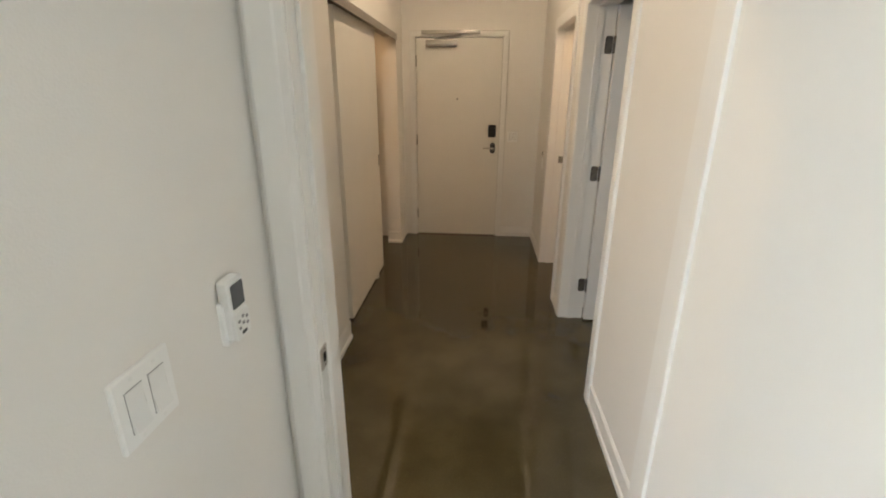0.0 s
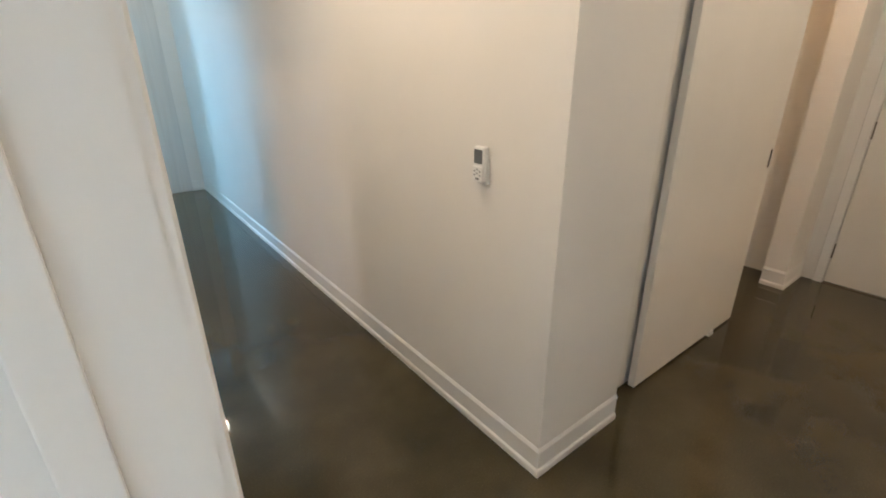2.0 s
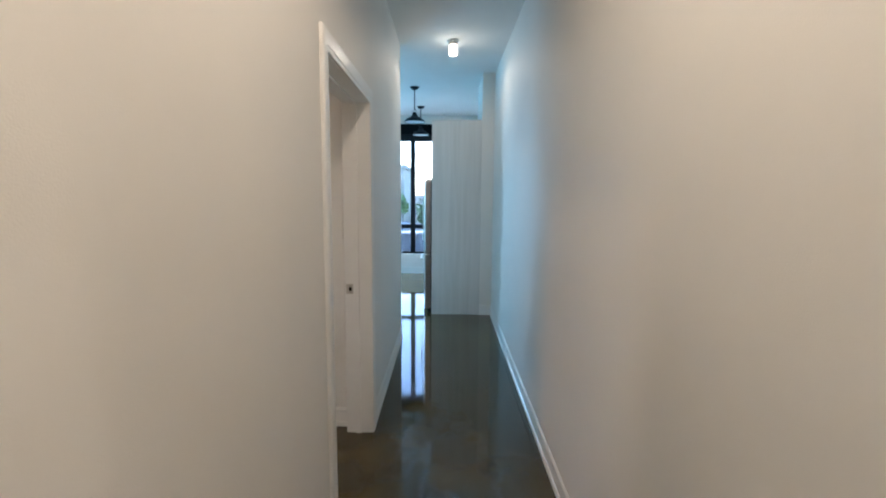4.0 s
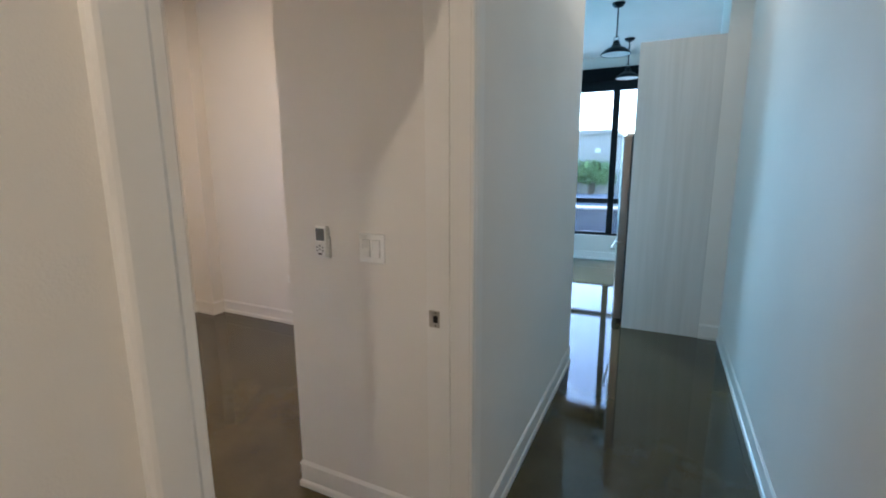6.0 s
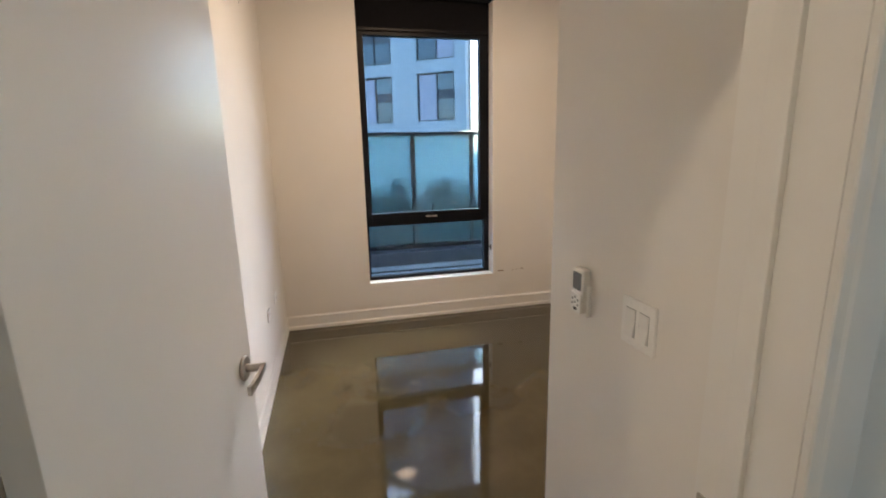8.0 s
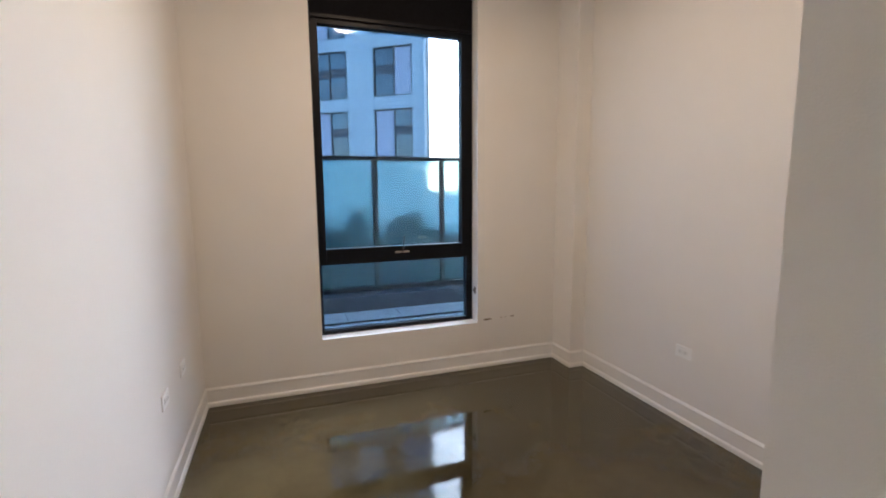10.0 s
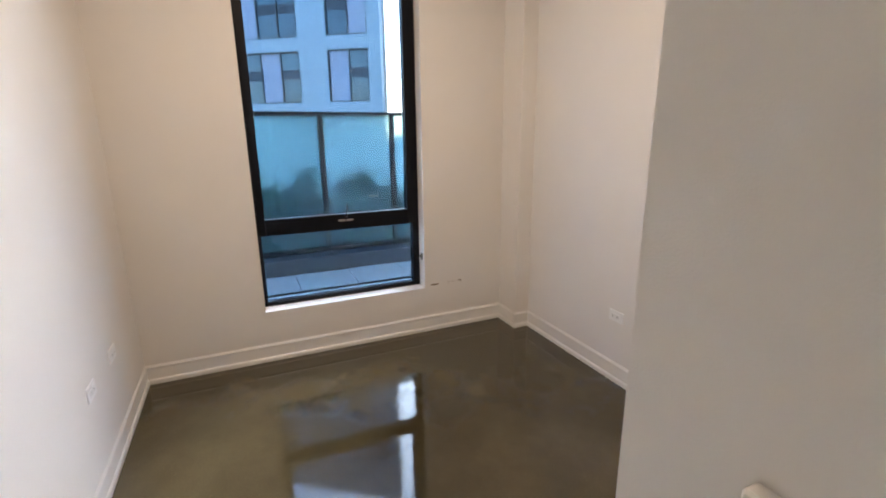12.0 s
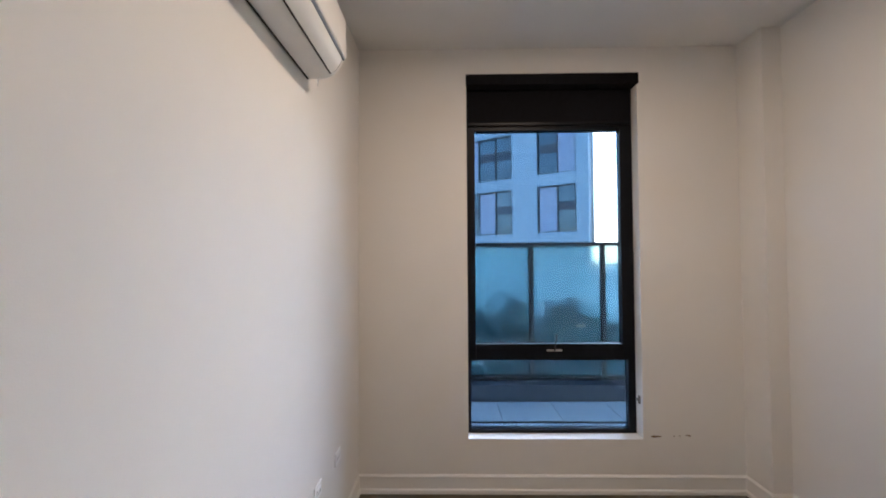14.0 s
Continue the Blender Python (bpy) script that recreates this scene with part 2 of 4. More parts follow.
def loft(bm, rings, closed=True, caps=True):
    """Joins rings of points into a skin."""
    rs = [[bm.verts.new(p) for p in ring] for ring in rings]
    k = len(rs[0])
    for a, b in zip(rs, rs[1:]):
        for i in range(k if closed else k - 1):
            bm.faces.new((a[i], a[(i + 1) % k], b[(i + 1) % k], b[i]))
    if caps:
        bm.faces.new(rs[0][::-1])
        bm.faces.new(rs[-1])


def turned(profile, segments=32, axis="Z"):
    """A turned solid from (radius, height) pairs."""
    bm = bmesh.new()
    rings = []
    for r, h in profile:
        ring = []
        for i in range(segments):
            a = 2 * math.pi * i / segments
            c, s = max(r, 1e-4) * math.cos(a), max(r, 1e-4) * math.sin(a)
            ring.append({"Z": (c, s, h), "X": (h, c, s), "Y": (c, h, s)}[axis])
        rings.append(ring)
    loft(bm, rings)
    return bm


def pipe(bm, points, radius, segments=8):
    pts = [Vector(p) for p in points]
    rings = []
    for i, p in enumerate(pts):
        d = (pts[min(i + 1, len(pts) - 1)] - pts[max(i - 1, 0)]).normalized()
        q = d.to_track_quat("Z", "Y")
        rings.append([p + q @ Vector((radius * math.cos(2 * math.pi * k / segments), radius * math.sin(2 * math.pi * k / segments), 0)) for k in range(segments)])
    loft(bm, rings)


def rounded(w, h, r, n=5):
    """The outline of a rounded rectangle round the origin."""
    out = []
    for cx, cy, a0 in ((w / 2 - r, h / 2 - r, 0), (-w / 2 + r, h / 2 - r, 90), (-w / 2 + r, -h / 2 + r, 180), (w / 2 - r, -h / 2 + r, 270)):
        for k in range(n + 1):
            a = radians(a0 + 90 * k / n)
            out.append((cx + r * math.cos(a), cy + r * math.sin(a)))
    return out


def slab_xz(bm, w, h, r, y0, y1, cx=0.0, cz=0.0, soft=0.0, flip=1):
    """A rounded plate in the x-z plane from y0 to y1, with a softened front."""
    rings = [[(cx + x, y0, cz + z) for x, z in rounded(w, h, r)]]
    if soft:
        rings.append([(cx + x, y1 - soft * (1 if y1 > y0 else -1), cz + z) for x, z in rounded(w, h, r)])
        rings.append([(cx + x, y1, cz + z) for x, z in rounded(w - 2 * soft, h - 2 * soft, max(r - soft, 0.0005))])
    else:
        rings.append([(cx + x, y1, cz + z) for x, z in rounded(w, h, r)])
    loft(bm, rings)


# ---- plan ----
T = 0.15
WC, H, H2 = 1.066, 3.03, 3.115
YS = -1.472
XE = 4.02
DH = 2.095
D1, D2 = (-1.323, -0.455), (1.929, 2.901)
DB, DC = (1.08, 2.01), (2.37, 3.17)
CL = (1.58, 3.655)
ED = (-1.056, -0.14)
XW = -3.71
YL, YR = 1.842, 4.636
WIN = (2.607, 3.811, 0.369, 2.930)
YLW = 8.93


def wall(name, x0, x1, y0, y1, z0=0.0, z1=3.2):
    return setting(name, box(x0, x1, y0, y1, z0, z1), WALL)


def wall_with(name, x0, x1, y0, y1, holes, along, z1=3.2):
    """A wall with openings (from, to, bottom, top) along x or y."""
    bm = bmesh.new()
    lo, hi = (x0, x1) if along == "x" else (y0, y1)

    def seg(a, b, za, zb):
        if b - a > 1e-4 and zb - za > 1e-4:
            if along == "x":
                cube(bm, a, b, y0, y1, za, zb)
            else:
                cube(bm, x0, x1, a, b, za, zb)
    at = lo
    for a, b, za, zb in holes:
        seg(at, a, 0, z1)
        seg(a, b, 0, za)
        seg(a, b, zb, z1)
        at = b
    seg(at, hi, 0, z1)
    return setting(name, bm, WALL)


setting("floor", box(-3.96, 9.0, -3.2, 9.15, -0.25, 0.0), FLOOR)
setting("ceiling", box(-0.15, 4.2, -3.1, 9.1, H, H + 0.25), CEIL)
setting("ceiling", box(-3.96, -0.15, -1.6, 4.9, H2, H2 + 0.25), CEIL)
setting("ceiling", box(-3.96, -0.15, 4.9, 9.1, H, H + 0.25), CEIL)
setting("ceiling", box(4.2, 9.0, -3.1, 9.1, H, H + 0.25), CEIL)

wall_with("wall_corridor_west", -T, 0, YS - 0.14, 4.878, [(*D1, 0, DH), (*D2, 0, DH)], "y")
wall("wall_corridor_east", WC, WC + 0.12, 0, YLW)
wall_with("wall_hall_north", WC + 0.12, XE, 0, 0.14, [(*CL, 0, 2.115)], "x")
wall_with("wall_hall_south", 0, XE, YS - 0.14, YS, [(*DB, 0, DH), (*DC, 0, DH)], "x")
wall_with("wall_entry", XE, XE + 0.14, YS - 0.14, 0.14, [(*ED, 0, 2.13)], "y")
wall("wall_closet_back", WC + 0.12, XE, 0.72, 0.84)
wall("wall_closet_side", 3.90, XE, 0.14, 0.72)
wall("wall_closet_side", WC + 0.12, 1.30, 0.14, 0.72)
wall("wall_entry_outside", 4.4, 4.5, -1.7, 0.3)
for x0, x1 in ((0.78, 0.9), (2.2, 2.3), (3.75, 3.87)):
    wall("wall_side_room", x0, x1, -3.1, YS - 0.14)
wall("wall_side_room_back", 0.78, 3.87, -3.22, -3.1)
setting("floor_side_room", box(2.3, 3.75, -3.1, YS - 0.145, 0.0, 0.006), TILE)

wall("wall_bedroom_south", XW, -T, YL - 0.148, YL)
wall("wall_bedroom_north", XW, -T, YR, YR + 0.15)
wall("wall_bedroom_column", XW, -3.455, 4.508, YR)
wall("wall_bedroom_return", -0.872, -T, 2.985, 3.107)
wall("wall_bedroom_return", -0.872, -0.765, 3.107, YR)
wall_with("wall_window_west", XW - 0.25, XW, -1.63, 9.1, [(0.05, 1.25, WIN[2], WIN[3]), (WIN[0], WIN[1], WIN[2], WIN[3])], "y")
wall("wall_first_room_south", XW, -T, YS - 0.14, YS - 0.012)
wall("wall_first_room_return", -0.89, -T, -0.36, -0.24)
wall("wall_first_room_return", -0.89, -0.77, -0.24, YL - 0.148)

wall("wall_living_stub", 0.915, WC, 5.855, 6.6)
wall("wall_living_south", XW, -T, 4.79, 4.878)
wall("wall_living_east", WC + 0.12, 1.3, 8.0, YLW)
LW = [(-3.0, -1.75, 0.385, 2.86), (-1.45, 0.95, 0.385, 2.86)]
wall_with("wall_living_north", XW, 1.3, YLW, YLW + 0.25, LW, "x")

# ---- baseboards ----
BASE = [(0, 0), (0.014, 0), (0.014, 0.022), (0.012, 0.028), (0.006, 0.035), (0.006, 0.108), (0.009, 0.111), (0.009, 0.117), (0.002, 0.130), (0.0, 0.131)]


def baseboard(p, q, side, e0=0, e1=0):
    """From p to q; side turns its depth to the left (+1) or right (-1); e: 1 outside mitre, -1 inside mitre."""
    p, q = Vector((*p, 0)), Vector((*q, 0))
    d = (q - p).normalized()
    n = Vector((-d.y, d.x, 0)) * side
    bm = bmesh.new()
    loft(bm, [[p + n * a - d * (a * e0) + Vector((0, 0, z + 0.0005)) for a, z in BASE], [q + n * a + d * (a * e1) + Vector((0, 0, z + 0.0005)) for a, z in BASE]])
    return tagged(link("baseboard", bm, TRIM), kind="structure")


CW_ = 0.083
baseboard((0, YS), (0, D1[0] - CW_), -1, -1, 0)
baseboard((0, D1[1] + CW_), (0, D2[0] - CW_), -1)
baseboard((0, D2[1] + CW_), (0, 4.878), -1, 0, 1)
baseboard((0, 4.878), (-0.9, 4.878), -1, 1, 0)
baseboard((WC, 0), (WC, 5.855), 1, 1, -1)
baseboard((WC, 5.855), (0.915, 5.855), 1, -1, 0)
baseboard((CL[0], 0), (WC, 0), 1, 0, 1)
baseboard((XE, 0), (CL[1], 0), 1, -1, 1)
baseboard((CL[1], 0), (CL[1], 0.14), 1, 1, 0)
baseboard((3.90, 0.72), (1.30, 0.72), 1, -1, -1)
baseboard((0, YS), (DB[0] - CW_, YS), 1, -1, 0)
baseboard((DB[1] + CW_, YS), (DC[0] - CW_, YS), 1)
baseboard((DC[1] + CW_, YS), (XE, YS), 1, 0, -1)
baseboard((XE, YS), (XE, ED[0] - 0.057), 1, -1, 0)
baseboard((-T, YL), (XW, YL), -1, 0, -1)
baseboard((XW, YL), (XW, 4.508), -1, -1, -1)
baseboard((XW, 4.508), (-3.455, 4.508), -1, -1, 1)
baseboard((-3.455, 4.508), (-3.455, YR), -1, 1, -1)
baseboard((-3.455, YR), (-0.872, YR), -1, -1, -1)
baseboard((-0.872, YR), (-0.872, 2.985), -1, -1, 1)
baseboard((-0.872, 2.985), (-T - 0.018, 2.985), -1, 1, 0)
baseboard((-0.89, -0.36), (-T - 0.018, -0.36), -1, 1, 0)
baseboard((-T, YS - 0.012), (XW, YS - 0.012), -1, 0, -1)
baseboard((2.3, -3.1), (3.75, -3.1), 1, -1, -1)
baseboard((XW, 4.878), (XW, YLW), -1)
baseboard((1.05, YLW), (XW, YLW), 1)

# ---- casings and jambs ----
CASE = [(0, 0), (0, 0.010), (0.002, 0.0125), (0.012, 0.013), (0.016, 0.0155), (0.050, 0.017), (0.054, 0.015), (0.057, 0.011), (0.057, 0)]


def casing(o, u, n, a, b, h, width=0.083, floor_gap=0.0005):
    """A mitred door casing round the opening a to b along u, up to h; n faces out of the wall at o."""
    o, u, n = Vector(o), Vector(u), Vector(n)
    z = Vector((0, 0, 1))
    bm = bmesh.new()
    path = [(a, floor_gap, -1, 0), (a, h, -1, 1), (b, h, 1, 1), (b, floor_gap, 1, 0)]
    rings = [[o + u * (s + du * w) + z * (t + dz * w) + n * dpt for w, dpt in [(c[0] * width / 0.057, c[1]) for c in CASE]] for s, t, du, dz in path]
    loft(bm, rings)
    return tagged(link("door_casing", bm, TRIM), kind="structure")


def jamb(along, lo, hi, a, b, h, stop_at):
    """The lining of a door opening, through the wall from lo to hi, with its stop."""
    bm = bmesh.new()
    s0, s1 = stop_at

    def c(u0, u1, v0, v1, z0, z1, bev=0.0):
        if along == "y":
            cube(bm, v0, v1, u0, u1, z0, z1, bev)
        else:
            cube(bm, u0, u1, v0, v1, z0, z1, bev)
    c(a - 0.0015, a + 0.003, lo, hi, 0.0005, h)
    c(b - 0.003, b + 0.0015, lo, hi, 0.0005, h)
    c(a + 0.003, b - 0.003, lo, hi, h - 0.003, h + 0.0015)
    c(a + 0.003, a + 0.014, s0, s1, 0.0005, h - 0.014, 0.002)
    c(b - 0.014, b - 0.003, s0, s1, 0.0005, h - 0.014, 0.002)
    c(a + 0.003, b - 0.003, s0, s1, h - 0.014, h - 0.003, 0.002)
    return setting("door_jamb", bm, TRIM)


for D in (D1, D2):
    jamb("y", -T - 0.001, 0.001, *D, DH, (-0.105, -0.068))
    casing((0, 0, 0), (0, 1, 0), (1, 0, 0), *D, DH)
    casing((-T, 0, 0), (0, 1, 0), (-1, 0, 0), *D, DH)
for D in (DB, DC):
    jamb("x", YS - 0.165, YS + 0.001, *D, DH, (YS - 0.09, YS - 0.055))
    casing((0, YS, 0), (1, 0, 0), (0, 1, 0), *D, DH)
jamb("y", XE - 0.001, XE + 0.14, *ED, 2.13, (XE + 0.052, XE + 0.09))
casing((XE, 0, 0), (0, 1, 0), (-1, 0, 0), *ED, 2.13, 0.057)

# ---- door hardware ----


def hinge(parent, x, y, z, leaf, turn, width=0.072):
    """A butt hinge: barrel at x, y; the plate lies along leaf, a unit vector, with turn as its normal."""
    h = part("hinge", hinge_plate(leaf, turn, width), BRONZE, parent, "dull dark steel hinge")
    h.location = (x, y, z)
    k = part("knuckle", hinge_barrel(), BRONZE, h, smooth=True)
    for x, zz in ((0.022, 0.03), (0.05, 0.034), (0.05, 0.0), (0.022, -0.03), (0.05, -0.034)):
        part("hinge_screw", hinge_screw(leaf, turn, x * width / 0.072, zz), DARK, h)
    return h


def hinge_plate(leaf, turn, width):
    bm = bmesh.new()
    l, n = Vector(leaf), Vector(turn)
    outline = rounded(width, 0.100, 0.011, 4)
    loft(bm, [[l * (width / 2 + x) + n * d + Vector((0, 0, z)) for x, z in outline] for d in (0.0, 0.0022)])
    return bm


def hinge_barrel():
    bm = bmesh.new()
    for k in range(5):
        z0 = -0.05 + 0.02 * k
        loft(bm, [[(r * math.cos(a * math.pi / 6), r * math.sin(a * math.pi / 6), z) for a in range(12)] for r, z in ((0.0055, z0 + 0.0006), (0.0065, z0 + 0.0016), (0.0065, z0 + 0.0184), (0.0055, z0 + 0.0194))])
    return bm


def hinge_screw(leaf, turn, x, z):
    bm = bmesh.new()
    l, n = Vector(leaf), Vector(turn)
    up = Vector((0, 0, 1))
    loft(bm, [[l * (x + 0.0038 * math.cos(a)) + up * (z + 0.0038 * math.sin(a)) + n * d for a in [math.pi * 2 * i / 10 for i in range(10)]] for d in (0.001, 0.0028)])
    return bm


def lever_set(parent, m, flip, name="door_handle"):
    """A lever on a round rose; in its own axes +y leaves the door and the lever runs along x * flip."""
    h = part(name, turned([(0.0, 0.0), (0.031, 0.0), (0.033, 0.002), (0.033, 0.006), (0.030, 0.009), (0.012, 0.0095), (0.0, 0.0095)], 32, "Y"), NICKEL, parent, "satin nickel lever handle", True)
    h.matrix_basis = m
    part("lever_neck", turned([(0.0, 0.008), (0.0105, 0.008), (0.0105, 0.040), (0.012, 0.048), (0.010, 0.056), (0.0, 0.056)], 20, "Y"), NICKEL, h, smooth=True)
    bm = bmesh.new()
    rings = []
    for s, zc, hh, yy in ((-0.010, 0.0, 0.017, 0.050), (0.02, 0.0, 0.018, 0.052), (0.06, -0.001, 0.020, 0.054), (0.10, -0.002, 0.022, 0.053), (0.122, -0.003, 0.023, 0.050)):
        rings.append([(flip * s, yy + y * 0.0045, zc + z) for y, z in ((-1, -hh / 2), (1, -hh / 2), (1.25, 0), (1, hh / 2), (-1, hh / 2), (-1.1, 0))])
    loft(bm, rings)
    part("lever", bm, NICKEL, h, smooth=True)
    return h


def strike(x, y, z, n, owner_name="strike_plate"):
    """A latch strike on a jamb face whose normal is n along y."""
    t = thing(owner_name, pose(x, y, z), "small satin steel latch strike plate screwed to the white door jamb", "strike plate", "door strike plates")
    bm = bmesh.new()
    loft(bm, [[(a, n * d, b) for a, b in rounded(0.045 - 2 * i, 0.062 - 2 * i, 0.006, 4)] for d, i in ((0.0, 0.0), (0.0015, 0.0), (0.0022, 0.0008))])
    part("plate", bm, NICKEL, t)
    bm = bmesh.new()
    loft(bm, [[(a + 0.003, n * d, b) for a, b in rounded(0.017, 0.026, 0.003, 3)] for d in (0.0021, 0.0027)])
    part("latch_hole", bm, HOLE, t)
    for zz in (-0.023, 0.023):
        bm = bmesh.new()
        loft(bm, [[(0.003 + 0.003 * math.cos(a), n * d, zz + 0.003 * math.sin(a)) for a in [2 * math.pi * i / 10 for i in range(10)]] for d in (0.0020, 0.0030)])
        part("screw", bm, BRONZE, t)
    return t


strike(-0.128, D2[1] - 0.003, 0.956, -1)
strike(-0.126, D1[1] - 0.003, 0.956, -1)


def room_door(name, hx, hy, out, width, label, turn=0):
    """A flush inner door opened square into its room; out is the way the leaf runs (unit, x or y)."""
    d = thing(name, pose(hx, hy, 0, 0, 0, turn), label, "door")
    d["kind"] = "structure"
    th = 0.042
    if out == "-x":
        top, grip = (DH - 0.045, 1.02) if turn else (DH - 0.012, 0.94)
        part("leaf", box(-width, -0.004, 0.0, th, 0.012, top, 0.0015), DOOR, d)
        lever_set(d, pose(-width + 0.068, th, grip), 1)
        lever_set(d, pose(-width + 0.068, 0.0, grip, 0, 0, 180), -1)
        bm = bmesh.new()
        loft(bm, [[(x_, th / 2 + a, grip + b) for a, b in rounded(0.026, 0.058, 0.003, 3)] for x_ in (-width - 0.0012, -width + 0.001)])
        part("latch_plate", bm, NICKEL, d)
        for z in (0.22, 1.105, 1.87) if turn else ():
            hinge(d, 0.004, -0.001, z, (0, 1, 0), (1, 0, 0), 0.044).location.x = -0.0035
    else:
        part("leaf", box(-th, 0.0, -width, -0.004, 0.012, DH - 0.012, 0.0015), DOOR, d)
        lever_set(d, pose(-th, -width + 0.068, 0.94, 0, 0, 90), 1)
        for z in (0.27, 1.08, 1.87):
            hinge(d, -0.001, -0.0035, z, (-1, 0, 0), (0, 1, 0), 0.034)
    return d


room_door("door_2", -0.141, D2[0] + 0.014, "-x", 0.728, "white flush bedroom door standing open beside the side wall", -7)
room_door("door_1", -T - 0.020, D1[0] - 0.012, "-x", 0.890, "white flush door standing open against the first room's wall")
room_door("door_3", DB[1] - 0.004, YS - 0.1655, "-y", 0.90, "white flush side-room door standing open inward")

# hinge leaves left on the side-room jamb
for z in (0.27, 1.08, 1.87):
    t = thing("jamb_hinge", pose(DB[1] - 0.003, YS - 0.137, z), "dull steel hinge leaf screwed to a white jamb", "hinge", "side room jamb hinges")
    bm = bmesh.new()
    loft(bm, [[(d, a, b) for a, b in rounded(0.046, 0.100, 0.012, 4)] for d in (0.0, -0.0025)])
    part("plate", bm, BRONZE, t)
    for yy, zz in ((-0.015, 0.034), (0.015, 0.03), (0.015, 0.0), (-0.015, -0.034)):
        bm = bmesh.new()
        loft(bm, [[(d, yy + 0.0036 * math.cos(a), zz + 0.0036 * math.sin(a)) for a in [2 * math.pi * i / 10 for i in range(10)]] for d in (-0.0018, -0.0032)])
        part("screw", bm, DARK, t)
t = thing("strike_plate", pose(DC[1] - 0.003, YS - 0.11, 1.01), "small satin steel strike plate on the bathroom door jamb", "strike plate", "door strike plates")
bm = bmesh.new()
loft(bm, [[(d, a, b) for a, b in rounded(0.05, 0.06, 0.005, 4)] for d in (0.0, -0.002)])
part("plate", bm, BRONZE, t)

# ---- entry door ----
door = thing("door_entry", pose(XE + 0.05, (ED[0] + ED[1]) / 2, 0), "cream painted flush entry door, shut, with a dark lock and a closer", "door")
door["kind"] = "structure"
ew = ED[1] - ED[0]
part("leaf", box(-0.044, 0.0, -ew / 2 + 0.007, ew / 2 - 0.007, 0.010, 2.122, 0.002), SLIDE, door, "cream painted flush leaf")
for z in (0.25, 1.09, 1.90):
    h = part("hinge", box(-0.051, -0.043, ew / 2 - 0.011, ew / 2 + 0.001, z - 0.055, z + 0.055, 0.003), BRONZE, door, "dull steel hinge knuckle")
bm = bmesh.new()
loft(bm, [[(x, a, 1.19 + b) for a, b in rounded(0.082 - i, 0.130 - i, 0.009)] for x, i in ((-0.044, 0), (-0.064, 0), (-0.068, 0.006))])
lock = part("smart_lock", bm, DARK, door, "black keypad lock body", True)
lock.location.y = -0.372
bm = bmesh.new()
loft(bm, [[(x, a, 1.215 + b) for a, b in rounded(0.055, 0.045, 0.004)] for x in (-0.0678, -0.0690)])
part("keypad", bm, DARK, lock)
bm = bmesh.new()
loft(bm, [[(x, a, 1.008 + b) for a, b in rounded(0.056 - i, 0.115 - i, 0.027)] for x, i in ((-0.044, 0), (-0.058, 0), (-0.063, 0.006))])
plate = part("lever_plate", bm, DARK, door, "black lever escutcheon", True)
plate.location.y = -0.385
part("lever_neck", turned([(0.0, -0.060), (0.011, -0.060), (0.011, -0.100), (0.0, -0.100)], 16, "X"), NICKEL, plate, smooth=True).location = (0, 0, 1.008)
bm = bmesh.new()
loft(bm, [[(-0.094 + a, s, 1.008 + b) for a, b in rounded(0.010, w, 0.004, 3)] for s, w in ((-0.012, 0.018), (0.05, 0.017), (0.105, 0.014))])
part("lever", bm, NICKEL, plate, smooth=True)
part("peephole", turned([(0.0, -0.044), (0.009, -0.044), (0.009, -0.047), (0.006, -0.049), (0.0, -0.049)], 16, "X"), BRONZE, door, "small round peephole", True).location = (0, 0.01, 1.52)
closer = part("door_closer", box(-0.095, -0.044, 0.018, 0.345, 2.035, 2.100, 0.008), ALU, door, "grey aluminium door closer body", True)
part("closer_track", box(-0.098, -0.068, -0.215, 0.388, 2.150, 2.186, 0.004), ALU, door, "grey aluminium closer track", True)
bm = bmesh.new()
pipe(bm, [(-0.078, 0.25, 2.105), (-0.080, 0.12, 2.128), (-0.083, -0.02, 2.142)], 0.008)
part("closer_arm", bm, ALU, door, smooth=True)
part("closer_seam", box(-0.0965, -0.0945, 0.03, 0.335, 2.052, 2.056), DARK, closer)
setting("door_threshold", box(XE - 0.0, XE + 0.12, ED[0] + 0.004, ED[1] - 0.004, 0.0005, 0.009, 0.002), BRONZE)

# ---- wardrobe with sliding doors ----
track = thing("sliding_door_track", pose(CL[0], 0.0, 2.085), "brushed aluminium top track over the white sliding wardrobe doors", "track")
bm = bmesh.new()
loft(bm, [[(x, y, z) for y, z in ((-0.012, -0.022), (-0.012, 0.030), (-0.006, 0.036), (0.10, 0.036), (0.10, 0.028), (0.0, 0.028), (-0.004, 0.020), (-0.004, -0.022))] for x in (0.002, CL[1] - CL[0] - 0.002)])
part("fascia", bm, ALU, track)
part("rail", box(0.002, CL[1] - CL[0] - 0.002, 0.020, 0.120, 0.010, 0.027), BRONZE, track)
